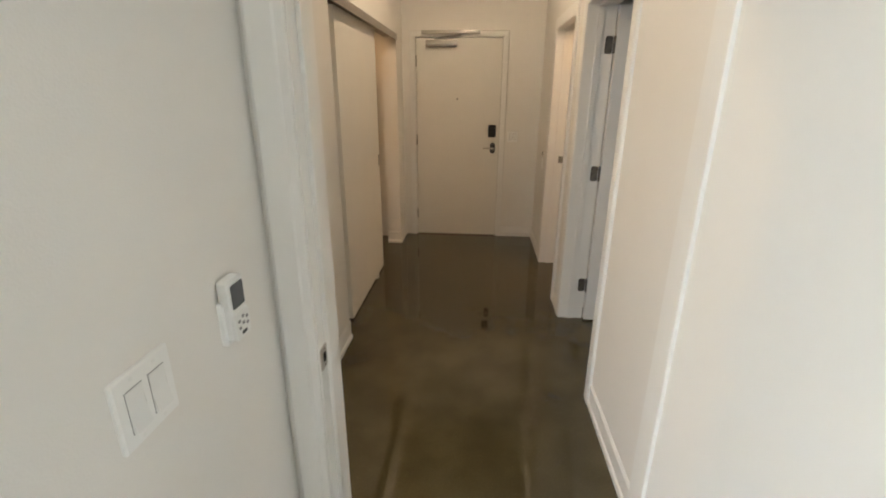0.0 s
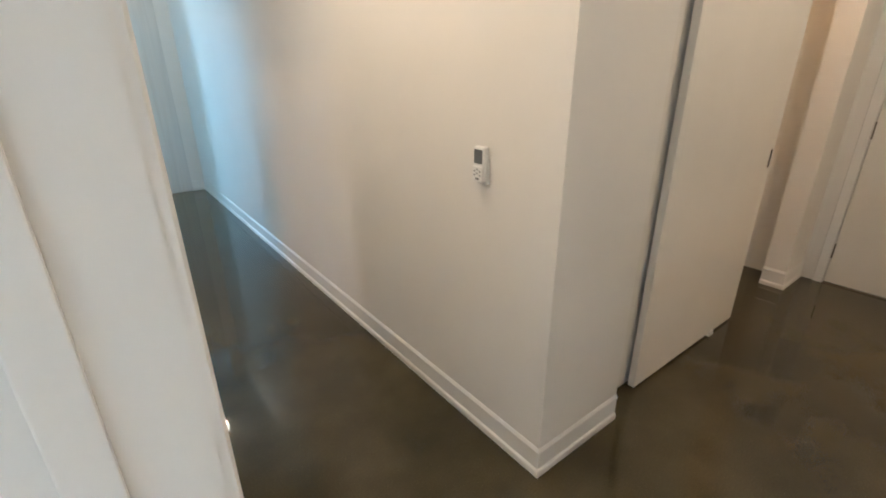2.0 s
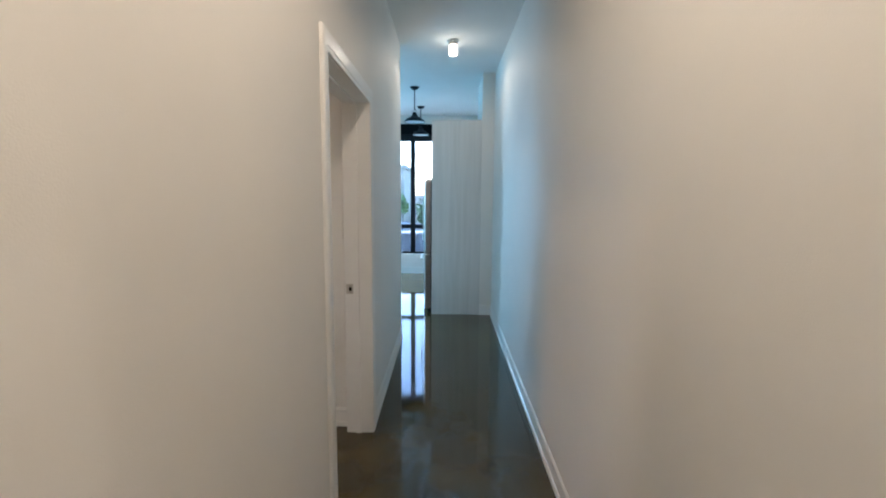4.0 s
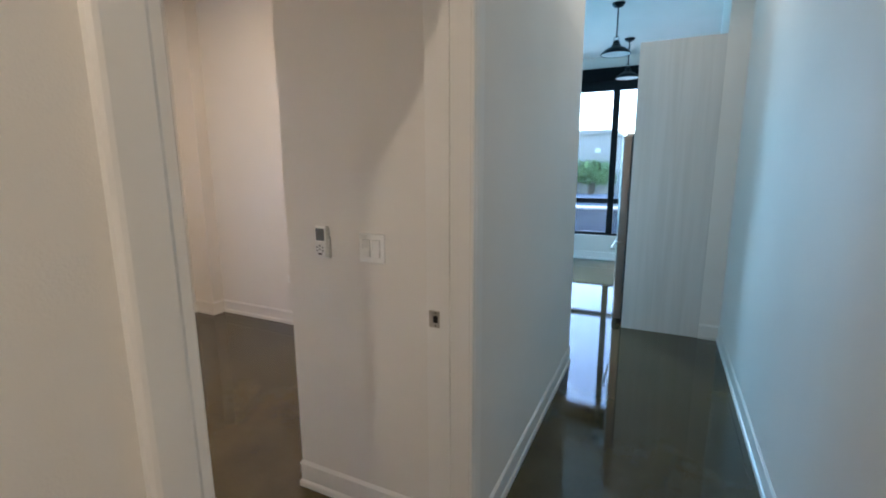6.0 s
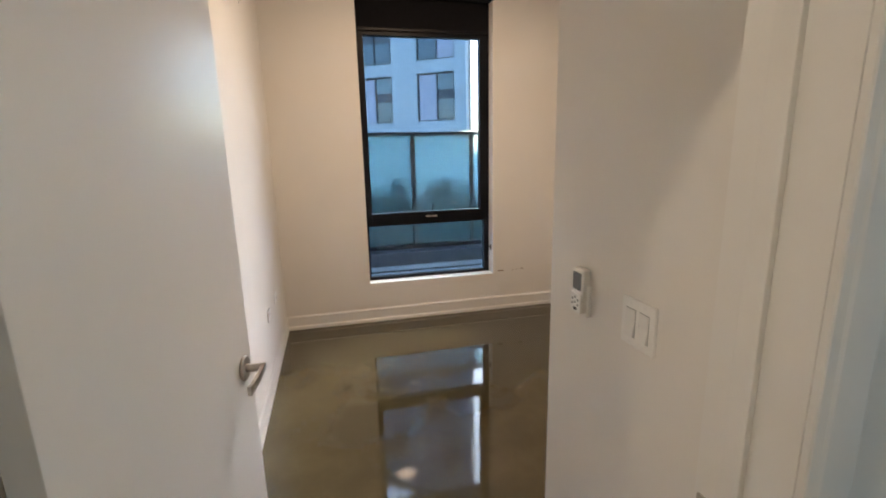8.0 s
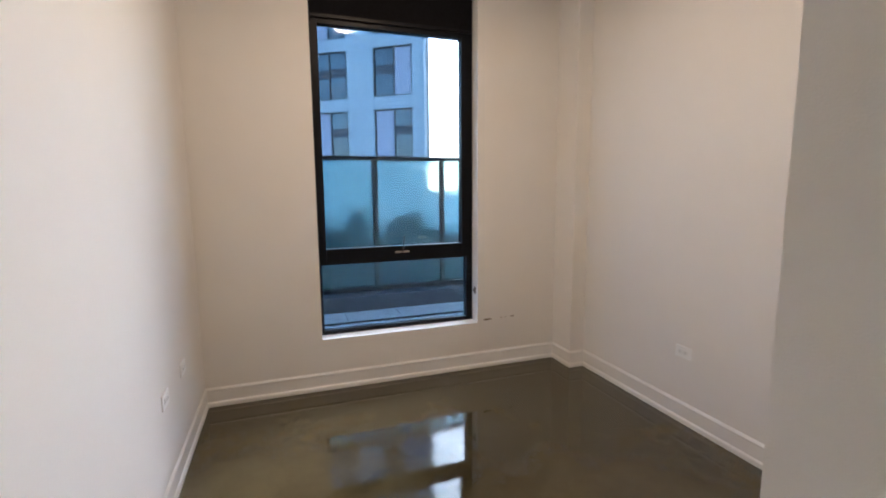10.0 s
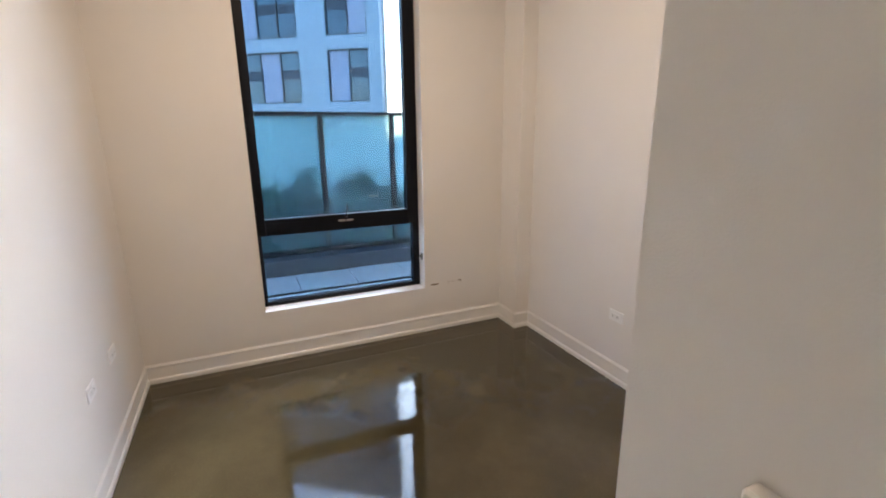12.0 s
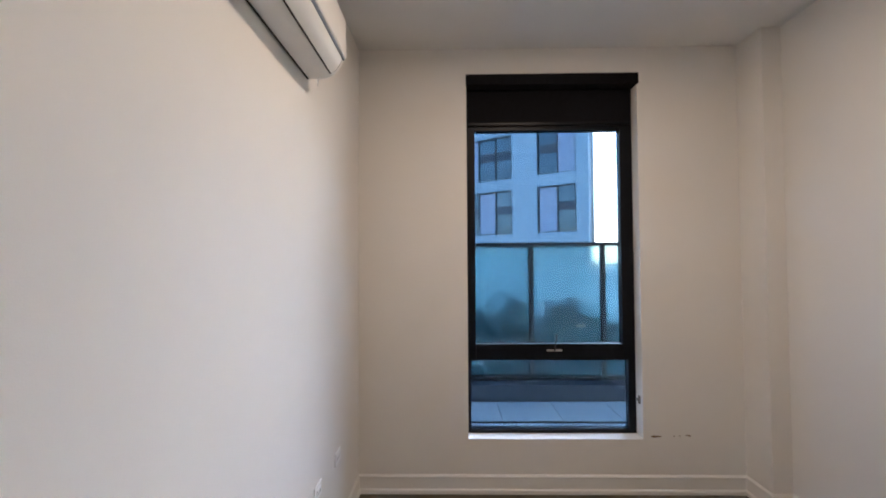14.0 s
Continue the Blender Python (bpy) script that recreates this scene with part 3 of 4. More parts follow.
for nm, x0, x1, y0, lab in (("front", 1.825, 2.925, 0.046, "tall white flush sliding wardrobe door, drawn over the opening"), ("rear", 1.585, 2.62, 0.094, "white sliding wardrobe door tucked behind the front one")):
    s = thing("sliding_door", pose(x0, y0, 0), lab, "sliding door", "sliding wardrobe doors")
    w = x1 - x0
    part("leaf", box(0, w, 0, 0.033, 0.014, 2.078, 0.0015), SLIDE, s)
    bm = bmesh.new()
    loft(bm, [[(w - 0.035 + a, y, 1.02 + b) for a, b in rounded(0.030, 0.110, 0.013)] for y in (-0.0015, 0.002)])
    p = part("recessed_pull", bm, NICKEL, s, "recessed metal finger pull", True)
    bm = bmesh.new()
    loft(bm, [[(w - 0.035 + a, y, 1.02 + b) for a, b in rounded(0.020, 0.098, 0.009)] for y in (-0.0018, -0.0015)])
    part("pull_recess", bm, HOLE, p)
g = thing("floor_guide", pose(2.64, 0.052, 0.0), "small white plastic guide at the foot of the sliding doors", "guide")
part("block", box(-0.02, 0.02, -0.018, -0.008, 0.0005, 0.03, 0.002), PLASTIC, g)
part("foot", box(-0.03, 0.03, -0.018, 0.04, 0.0005, 0.006, 0.001), PLASTIC, g)

# ---- wall controls ----


def remote(m, label, group="wall thermostats"):
    """A hand-held air conditioner control in its wall holder; in its own axes x right, y out of the wall."""
    t = thing("thermostat", m, label, "thermostat", group)
    bm = bmesh.new()
    slab_xz(bm, 0.064, 0.092, 0.008, 0.0, 0.012, 0, -0.022, 0.003)
    part("holder", bm, PLASTIC, t, "white plastic wall holder", True)
    bm = bmesh.new()
    slab_xz(bm, 0.056, 0.122, 0.007, 0.004, 0.026, 0, 0.004, 0.004)
    body = part("body", bm, PLASTIC, t, "white plastic remote", True)
    bm = bmesh.new()
    slab_xz(bm, 0.043, 0.049, 0.003, 0.0262, 0.0268, 0, 0.031)
    part("screen", bm, SCREEN, t, "grey lcd screen")
    bm = bmesh.new()
    slab_xz(bm, 0.054, 0.056, 0.006, 0.0262, 0.030, 0, -0.030, 0.002)
    cover = part("cover", bm, PLASTIC, t, smooth=True)
    for x, z in ((0, -0.014), (-0.014, -0.020), (0.014, -0.020), (0, -0.028), (-0.014, -0.034), (0.014, -0.034)):
        bm = bmesh.new()
        slab_xz(bm, 0.008, 0.006, 0.002, 0.0301, 0.0312, x, z)
        part("button", bm, GREY, cover)
    bm = bmesh.new()
    slab_xz(bm, 0.018, 0.007, 0.0015, 0.0301, 0.0306, 0.0, -0.047)
    part("mark", bm, DARK, cover)
    return t


remote(pose(WC, 0.353, 1.172, 0, 0, 90), "white air conditioner remote in its holder on the corridor wall")
remote(pose(-0.672, 2.985, 1.180, 0, 0, 180), "white air conditioner remote in its holder beside the bedroom switches")
remote(pose(-0.345, -0.36, 1.198, 0, 0, 180), "white air conditioner remote in its holder beside the first doorway")


def switch(m, gangs, label, group="light switches"):
    t = thing("light_switch", m, label, "light switch", group)
    w = 0.070 + 0.046 * (gangs - 1)
    bm = bmesh.new()
    slab_xz(bm, w, 0.115, 0.004, 0.0, 0.007, 0, 0, 0.003)
    part("plate", bm, PLATE, t, smooth=True)
    for k in range(gangs):
        cx = 0.046 * (k - (gangs - 1) / 2)
        bm = bmesh.new()
        slab_xz(bm, 0.0345, 0.068, 0.001, 0.0072, 0.0076, cx, 0)
        rk = part("rocker_frame", bm, GREY, t)
        bm = bmesh.new()
        vs = [(cx + sx * 0.0160, y, z) for sx in (-1, 1) for y, z in ((0.007, -0.0325), (0.0135, -0.0325), (0.0082, 0.0), (0.0092, 0.0325), (0.007, 0.0325))]
        loft(bm, [vs[:5], vs[5:]])
        part("rocker", bm, PLASTIC, t)
    for k in range(gangs):
        cx = 0.046 * (k - (gangs - 1) / 2)
        for z in (-0.047, 0.047):
            bm = bmesh.new()
            loft(bm, [[(cx + 0.0032 * math.cos(a), y, z + 0.0032 * math.sin(a)) for a in [2 * math.pi * i / 8 for i in range(8)]] for y in (0.006, 0.0078)])
            part("screw", bm, PLASTIC, t)
    return t


switch(pose(-0.440, 2.985, 1.168, 0, 0, 180), 2, "white double rocker switch beside the bedroom doorway")
switch(pose(XE, -1.195, 1.135, 0, 0, 90), 2, "white rocker switch plate beside the entry door")
switch(pose(-0.580, -0.36, 1.172, 0, 0, 180), 2, "white double rocker switch inside the first doorway")


def outlet(m, label, flat=True):
    t = thing("outlet", m, label, "power outlet", "power outlets")
    w, h = (0.115, 0.072) if flat else (0.072, 0.115)
    bm = bmesh.new()
    slab_xz(bm, w, h, 0.004, 0.0, 0.006, 0, 0, 0.0025)
    part("plate", bm, PLATE, t, smooth=True)
    bm = bmesh.new()
    w2, h2 = (0.067, 0.033) if flat else (0.033, 0.067)
    slab_xz(bm, w2, h2, 0.003, 0.006, 0.0085, 0, 0, 0.001)
    part("socket_face", bm, PLASTIC, t, smooth=True)
    for s in (-1, 1):
        for a, b, ww, hh in ((0.006, 0.005, 0.0075, 0.0018), (0.006, -0.005, 0.0075, 0.0018), (-0.006, 0.0, 0.004, 0.004)):
            bm = bmesh.new()
            if flat:
                slab_xz(bm, ww, hh, 0.0006, 0.0084, 0.0089, s * 0.018 + a * 0.8, b)
            else:
                slab_xz(bm, hh, ww, 0.0006, 0.0084, 0.0089, b, s * 0.018 + a * 0.8)
            part("slot", bm, HOLE, t)
    return t


outlet(pose(-2.490, YR, 0.442, 0, 0, 180), "white sideways double outlet on the bedroom wall")
outlet(pose(-2.73, YL, 0.500), "white sideways double outlet on the bedroom side wall")
outlet(pose(-3.11, YL, 0.503), "white sideways outlet plate near the window wall")
outlet(pose(0.0, 0.755, 0.500, 0, 0, -90), "white outlet plate low on the corridor wall", False)
t = thing("door_chime", pose(3.52, YS, 1.02), "small dark sensor with a white plate on the hall wall", "sensor")
part("body", box(-0.014, 0.014, 0.0, 0.010, -0.016, 0.016, 0.003), BRONZE, t)
part("plate", box(-0.035, 0.035, 0.0, 0.006, -0.15, -0.04, 0.003), PLATE, t)

# ---- ceiling lamps ----


def jar_lamp(x, y, label):
    t = thing("ceiling_light", pose(x, y, H), label, "ceiling lamp", "corridor ceiling lamps")
    part("canopy", turned([(0.0, -0.0005), (0.060, -0.0005), (0.060, -0.010), (0.052, -0.018), (0.0, -0.018)], 32), TRIM, t, "white round canopy", True)
    part("socket", turned([(0.0, -0.018), (0.040, -0.018), (0.046, -0.026), (0.046, -0.044), (0.040, -0.048), (0.0, -0.048)], 32), NICKEL, t, smooth=True)
    part("jar", turned([(0.037, -0.048), (0.039, -0.058), (0.039, -0.122), (0.033, -0.136), (0.018, -0.141), (0.0, -0.142)], 32), LITBULB, t, "lit frosted glass jar", True).visible_shadow = False
    return t


jar_lamp(2.32, -0.81, "small ceiling lamp with a lit glass jar in the hall")
jar_lamp(0.53, 4.70, "small ceiling lamp with a lit glass jar in the corridor")
jar_lamp(0.53, 0.72, "small ceiling lamp with a lit glass jar in the corridor")


def disc_lamp(x, y, z, label):
    t = thing("ceiling_light", pose(x, y, z), label, "ceiling lamp", "flush bedroom lamps")
    part("rim", turned([(0.0, -0.0005), (0.146, -0.0005), (0.150, -0.005), (0.150, -0.014), (0.143, -0.017), (0.0, -0.017)], 48), TRIM, t, "white metal rim", True)
    part("diffuser", turned([(0.141, -0.017), (0.136, -0.024), (0.10, -0.031), (0.05, -0.034), (0.0, -0.035)], 48), LIT, t, "lit opal diffuser", True).visible_shadow = False
    return t


disc_lamp(-2.27, 3.09, H2, "round flush ceiling lamp, lit warm white, in the bedroom")
# added fitting out of view, for the first room's fill lamp
disc_lamp(-2.0, -0.4, H2, "round flush ceiling lamp added out of view in the first room, lit")

# ---- air conditioner ----
ac = thing("air_conditioner", pose(-2.538, YL + 0.006, 2.431), "white wall-mounted split air conditioner high on the bedroom wall", "air conditioner")
L = 0.860


def across(profile, x0, x1):
    bm = bmesh.new()
    loft(bm, [[(x, y, z) for y, z in profile] for x in (x0, x1)])
    return bm


shell = [(0.0, 0.0), (0.0, 0.292), (0.100, 0.290), (0.150, 0.272), (0.163, 0.250), (0.163, 0.092), (0.160, 0.074), (0.150, 0.052), (0.134, 0.028), (0.110, 0.009), (0.078, 0.0)]
part("casing", across(shell, 0.0, L), PLASTIC, ac, "white plastic casing", True)
bm = across([(0.163, 0.090), (0.171, 0.090), (0.175, 0.095), (0.175, 0.255), (0.168, 0.266), (0.155, 0.271), (0.155, 0.266)], 0.002, L - 0.002)
part("front_panel", bm, PLASTIC, ac, "smooth front panel", True)
part("panel_gap", across([(0.162, 0.078), (0.168, 0.079), (0.171, 0.0895), (0.162, 0.0895)], 0.004, L - 0.004), ACGREY, ac, "blue-grey strip under the front panel")
louvre = part("louvre", across([(0.1615, 0.076), (0.1655, 0.073), (0.1590, 0.052), (0.1420, 0.024), (0.1180, 0.006), (0.1150, 0.009), (0.1390, 0.028), (0.1560, 0.056)], 0.040, L - 0.040), PLASTIC, ac, "curved air louvre", True)
part("louvre_slot", across([(0.112, 0.0065), (0.118, 0.0085), (0.118, 0.0045), (0.112, 0.0026)], 0.040, L - 0.040), HOLE, ac)
for x in (0.038, L - 0.040):
    part("louvre_end_gap", across([(0.162, 0.077), (0.1665, 0.073), (0.160, 0.052), (0.143, 0.024), (0.119, 0.006), (0.115, 0.009), (0.139, 0.028), (0.156, 0.056)], x, x + 0.002), GREY, louvre)
# near-black slab showing under the casing in place of the gap's shade
part("gap_shade", box(0.006, L - 0.010, 0.0003, 0.006, -0.004, 0.262), HOLE, ac, "dark slab painted as the shaded gap behind the casing")
for s, x in ((1, L), (-1, 0.0)):
    bm = bmesh.new()
    ring = [[(x + s * d, 0.042 + r * math.cos(a), 0.048 + r * math.sin(a)) for a in [2 * math.pi * i / 24 for i in range(24)]] for r, d in ((0.0235, 0.0), (0.0235, 0.0008))]
    loft(bm, ring)
    ko = part("pipe_knockout", bm, GREY, ac, "round cut line of the pipe knockout")
    bm = bmesh.new()
    loft(bm, [[(x + s * d, 0.042 + 0.0222 * math.cos(a), 0.048 + 0.0222 * math.sin(a)) for a in [2 * math.pi * i / 24 for i in range(24)]] for d in (0.0, 0.0016)])
    part("knockout_face", bm, PLASTIC, ko)
part("side_screw", turned([(0.0, L), (0.005, L), (0.005, L + 0.002), (0.0, L + 0.002)], 10, "X"), HOLE, ac).location = (0, 0.010, 0.022)
part("indicator", turned([(0.0, 0.175), (0.005, 0.175), (0.005, 0.1765), (0.0, 0.1765)], 12, "Y"), BRONZE, ac, "small round indicator").location = (0.42, 0, 0.150)
bm = bmesh.new()
pipe(bm, [(0.03, 0.06, 0.004), (0.01, 0.05, -0.012), (0.0, 0.045, -0.035)], 0.003)
part("drain_stub", bm, PLASTIC, ac)

# ---- bedroom windows ----


def bedroom_window(name, y0, y1, label):
    w = thing(name, pose(XW - 0.11, y0, 0), label, "window")
    w["kind"] = "structure"
    W = y1 - y0
    zb, zt = WIN[2], WIN[3]
    bm = bmesh.new()
    cube(bm, -0.07, 0, 0.0, 0.026, zb, zt, 0.002)
    cube(bm, -0.07, 0, W - 0.050, W, zb, zt, 0.002)
    cube(bm, -0.07, 0, 0.026, W - 0.050, zb, zb + 0.032, 0.002)
    cube(bm, -0.07, 0, 0.026, W - 0.050, zt - 0.20, zt, 0.002)
    part("window_frame", bm, BLACK, w, "black aluminium frame")
    bm = bmesh.new()
    cube(bm, -0.06, 0.012, 0.012, 0.062, 0.895, zt - 0.20, 0.003)
    cube(bm, -0.06, 0.012, W - 0.094, W - 0.030, 0.895, zt - 0.20, 0.003)
    cube(bm, -0.06, 0.012, 0.062, W - 0.094, 0.895, 1.010, 0.003)
    cube(bm, -0.06, 0.012, 0.062, W - 0.094, 2.555, zt - 0.20, 0.003)
    part("sash", bm, BLACK, w, "black opening sash")
    p = part("pane", box(-0.034, -0.028, 0.060, W - 0.092, 1.005, 2.56), DIM_GLASS, w, "upper pane, tinted to dim the view out")
    p.visible_shadow = False
    p = part("pane", box(-0.044, -0.038, 0.022, W - 0.045, zb + 0.028, 0.900), DIM_GLASS, w, "lower pane, tinted to dim the view out")
    p.visible_shadow = False
    part("glazing_bar", box(-0.062, -0.050, 0.026, W - 0.050, 0.425, 0.437), BLACK, w)
    hx = W * 0.5 + 0.02
    h = part("window_handle", box(0.012, 0.020, hx - 0.055, hx + 0.055, 0.958, 0.972, 0.002), NICKEL, w, "metal cam handle")
    bm = bmesh.new()
    pipe(bm, [(0.020, hx, 0.966), (0.034, hx + 0.004, 1.010), (0.038, hx + 0.014, 1.085)], 0.007)
    part("handle_grip", bm, DARK, h, smooth=True)
    part("sill", box(0.0, 0.112, 0.002, W - 0.002, zb + 0.0005, zb + 0.005), TRIM, w, "white painted sill")
    return w


bedroom_window("window_1", WIN[0], WIN[1], "tall black-framed window with an opening upper sash, shut")
bedroom_window("window_2", 0.05, 1.25, "tall black-framed window of the first room, shut")


def roller_blind(y0, y1, drop, label):
    b = thing("roller_blind", pose(XW, y0, 0), label, "roller blind", "roller blinds")
    W = y1 - y0
    part("cassette", box(-0.108, 0.014, -0.004, W + 0.008, 2.852, 2.930, 0.004), FABRIC, b, "black blind cassette")
    part("fabric", box(-0.085, -0.083, 0.018, W - 0.014, drop, 2.853), FABRIC, b, "black rolled-down fabric")
    part("hem_bar", box(-0.090, -0.078, 0.018, W - 0.014, drop - 0.012, drop + 0.014, 0.003), BLACK, b, "black hem bar")
    return b


roller_blind(WIN[0], WIN[1], 2.60, "black roller blind drawn just below the top of the bedroom window")
roller_blind(0.05, 1.25, 2.75, "black roller blind drawn slightly down in the first room")

t = thing("chain_clip", pose(XW - 0.045, WIN[1], 0.63), "small dark blind chain clip on the window reveal", "clip")
part("body", box(-0.012, 0.012, -0.010, 0.0, -0.028, 0.028, 0.003), BRONZE, t)
part("hook", box(-0.006, 0.018, -0.022, -0.008, -0.006, 0.012, 0.002), BRONZE, t)


def smear(y, z, w, h, seed):
    rnd = random.Random(seed)
    bm = bmesh.new()
    ring = []
    for i in range(14):
        a = 2 * math.pi * i / 14
        k = 0.7 + 0.5 * rnd.random()
        ring.append((y + w / 2 * k * math.cos(a), z + h / 2 * k * math.sin(a)))
    loft(bm, [[(d, a, b) for a, b in ring] for d in (0.0002, 0.0006)])
    return bm


t = thing("wall_scuff", pose(XW, 0, 0), "brown scuff marks on the cream wall beside the window sill", "stain")
t["kind"] = "stuff"
for k, (y, z, w, h) in enumerate(((3.895, 0.392, 0.075, 0.014), (4.02, 0.394, 0.012, 0.008), (4.06, 0.395, 0.012, 0.006), (4.115, 0.400, 0.055, 0.006), (4.13, 0.392, 0.02, 0.005))):
    part("scuff", smear(y, z, w, h, k), RUST, t)

# ---- kitchen end ----
panel = thing("pantry_panel", pose(0.295, 5.857, 0), "tall whitewashed wood-grain end panel beside the fridge", "cabinet")
part("end_panel", box(0.0, 0.619, 0.0, 0.020, 0.0005, 2.466, 0.001), PANEL, panel)
part("top_cabinet", box(0.004, 0.619, 0.020, 0.93, 1.80, 2.460, 0.002), PANEL, panel)
part("far_panel", box(0.004, 0.619, 0.935, 0.955, 0.0005, 2.466, 0.001), PANEL, panel)
fr = thing("refrigerator", pose(0.18, 5.93, 0), "dark stainless steel bottom-freezer fridge, shut", "refrigerator")
part("body", box(0.10, 0.70, 0.0, 0.80, 0.03, 1.735, 0.004), mat("fridge_side", (0.06, 0.06, 0.065), 0.4, 0.5), fr, "dark grey fridge body")


def fridge_front(z0, z1):
    bm = bmesh.new()
    ring = []
    n = 14
    for i in range(n + 1):
        y = 0.008 + 0.784 * i / n
        ring.append((0.030 - 0.030 * math.sin(math.pi * i / n) ** 0.6, y))
    ring += [(0.095, 0.792), (0.095, 0.008)]
    loft(bm, [[(x, y, z) for x, y in ring] for z in (z0, z1)])
    return bm


part("freezer_door", fridge_front(0.055, 0.765), STEEL, fr, "stainless freezer door", True)
part("fridge_door", fridge_front(0.785, 1.725), STEEL, fr, "stainless fridge door", True)
for z0, z1, nm in ((0.72, 0.745, "freezer"), (0.86, 1.5, "fridge")):
    bm = bmesh.new()
    if nm == "freezer":
        pipe(bm, [(0.0, 0.10, 0.70), (-0.035, 0.12, 0.70), (-0.035, 0.66, 0.70), (0.0, 0.68, 0.70)], 0.009)
    else:
        pipe(bm, [(0.0, 0.70, 0.88), (-0.035, 0.70, 0.90), (-0.035, 0.70, 1.48), (0.0, 0.70, 1.50)], 0.009)
    part("handle", bm, NICKEL, fr, smooth=True)
part("hinge_cap", box(0.05, 0.13, 0.01, 0.06, 1.727, 1.745, 0.003), NICKEL, fr)
for x, y in ((0.14, 0.04), (0.64, 0.04), (0.14, 0.76), (0.64, 0.76)):
    part("foot", box(x - 0.02, x + 0.02, y - 0.02, y + 0.02, 0.0005, 0.031, 0.003), DARK, fr)
part("kick_grille", box(0.06, 0.10, 0.02, 0.78, 0.012, 0.05), DARK, fr)


def pendant(x, y):
    t = thing("pendant_lamp", pose(x, y, H), "black metal barn pendant lamp hanging over the kitchen", "pendant lamp", "kitchen pendants")
    part("canopy", turned([(0.0, -0.0005), (0.062, -0.0005), (0.060, -0.012), (0.040, -0.034), (0.012, -0.042), (0.0, -0.042)], 32), BLACK, t, smooth=True)
    part("rod", turned([(0.0, -0.040), (0.007, -0.040), (0.007, -0.315), (0.0, -0.315)], 12), BLACK, t, smooth=True)
    bm = bmesh.new()
    ring = [(0.024 * math.cos(a), 0.0, -0.325 + 0.022 * math.sin(a)) for a in [2 * math.pi * i / 16 for i in range(17)]]
    pipe(bm, ring, 0.003, 6)
    part("ring", bm, BLACK, t)
    part("cap", turned([(0.0, -0.340), (0.012, -0.340), (0.030, -0.352), (0.034, -0.372), (0.030, -0.376), (0.044, -0.386), (0.044, -0.396), (0.0, -0.396)], 28), BLACK, t, smooth=True)
    part("shade", turned([(0.040, -0.392), (0.056, -0.404), (0.090, -0.420), (0.125, -0.446), (0.142, -0.468), (0.144, -0.476), (0.139, -0.476), (0.122, -0.450), (0.088, -0.426), (0.054, -0.410), (0.036, -0.400)], 40), BLACK, t, "flared black shade", True)
    part("inner_shade", turned([(0.0, -0.452), (0.06, -0.456), (0.118, -0.464), (0.136, -0.4735), (0.0, -0.4735)], 40), PLASTIC, t, "white inner reflector", True)
    return t


pendant(0.025, 6.62)
pendant(0.035, 8.03)


def living_window(name, x0, x1, mull, label):
    w = thing(name, pose(x0, YLW + 0.06, 0), label, "window")
    w["kind"] = "structure"
    W = x1 - x0
    zb, zt = 0.385, 2.86
    bm = bmesh.new()
    cube(bm, 0, 0.05, 0, 0.07, zb, zt)
    cube(bm, W - 0.05, W, 0, 0.07, zb, zt)
    cube(bm, 0.05, W - 0.05, 0, 0.07, zb, zb + 0.045)
    cube(bm, 0.05, W - 0.05, 0, 0.07, 2.56, zt)
    part("window_frame", bm, BLACK, w, "black aluminium frame")
    for i, m in enumerate(mull):
        part("mullion", box(m - x0 - 0.045, m - x0 + 0.045, -0.002, 0.072, zb + 0.045, 2.56), BLACK, w)
    edges = [0.05] + [m - x0 for m in mull] + [W - 0.05]
    for a, b in zip(edges, edges[1:]):
        a2, b2 = a + (0.045 if a != 0.05 else 0), b - (0.045 if b != W - 0.05 else 0)
        part("transom", box(a2, b2, 0.002, 0.068, 0.885, 0.960), BLACK, w)
        part("pane", box(a2, b2, 0.030, 0.036, 0.96, 2.56), DIM_GLASS_LIVING, w, "upper pane, tinted to dim the view out").visible_shadow = False
        part("pane", box(a2, b2, 0.030, 0.036, zb + 0.045, 0.885), DIM_GLASS_LIVING, w, "lower pane, tinted to dim the view out").visible_shadow = False
    return w


living_window("window_3", -1.45, 0.95, (-0.17,), "wide black-framed living room window")
living_window("window_4", -3.0, -1.75, (), "black-framed living room window")
t = thing("roller_blind", pose(-1.45, YLW, 0), "black roller blind box above the living room window", "roller blind", "roller blinds")
part("cassette", box(-0.03, 2.43, -0.05, -0.001, 2.675, 2.865, 0.004), FABRIC, t, "black blind cassette")

# ---- balcony ----
BX0, BX1, BY0, BY1 = -6.06, XW - 0.25, 0.3, 7.6
setting("balcony_floor", box(BX0, BX1 - 0.001, BY0, BY1, -0.30, -0.045), CURB)
setting("balcony_curb", box(-6.14, -5.79, BY0, BY1, -0.045, 0.185, 0.008), CURB)
setting("balcony_soffit", box(-5.12, BX1 - 0.001, BY0, BY1, 3.20, 3.45), mat("soffit_paint", (0.45, 0.45, 0.45), 0.8, spread=0.03, scale=2))
rail = thing("balcony_railing", pose(-6.0, 0, 0), "dark metal balcony railing with frosted glass panels", "railing")
part("top_rail", box(-0.035, 0.035, BY0, BY1, 1.790, 1.835, 0.004), BRAIL, rail)
part("bottom_rail", box(-0.025, 0.025, BY0, BY1, 0.195, 0.250, 0.004), BRAIL, rail)
ys = [3.452 + 0.855 * k for k in range(-3, 5)]
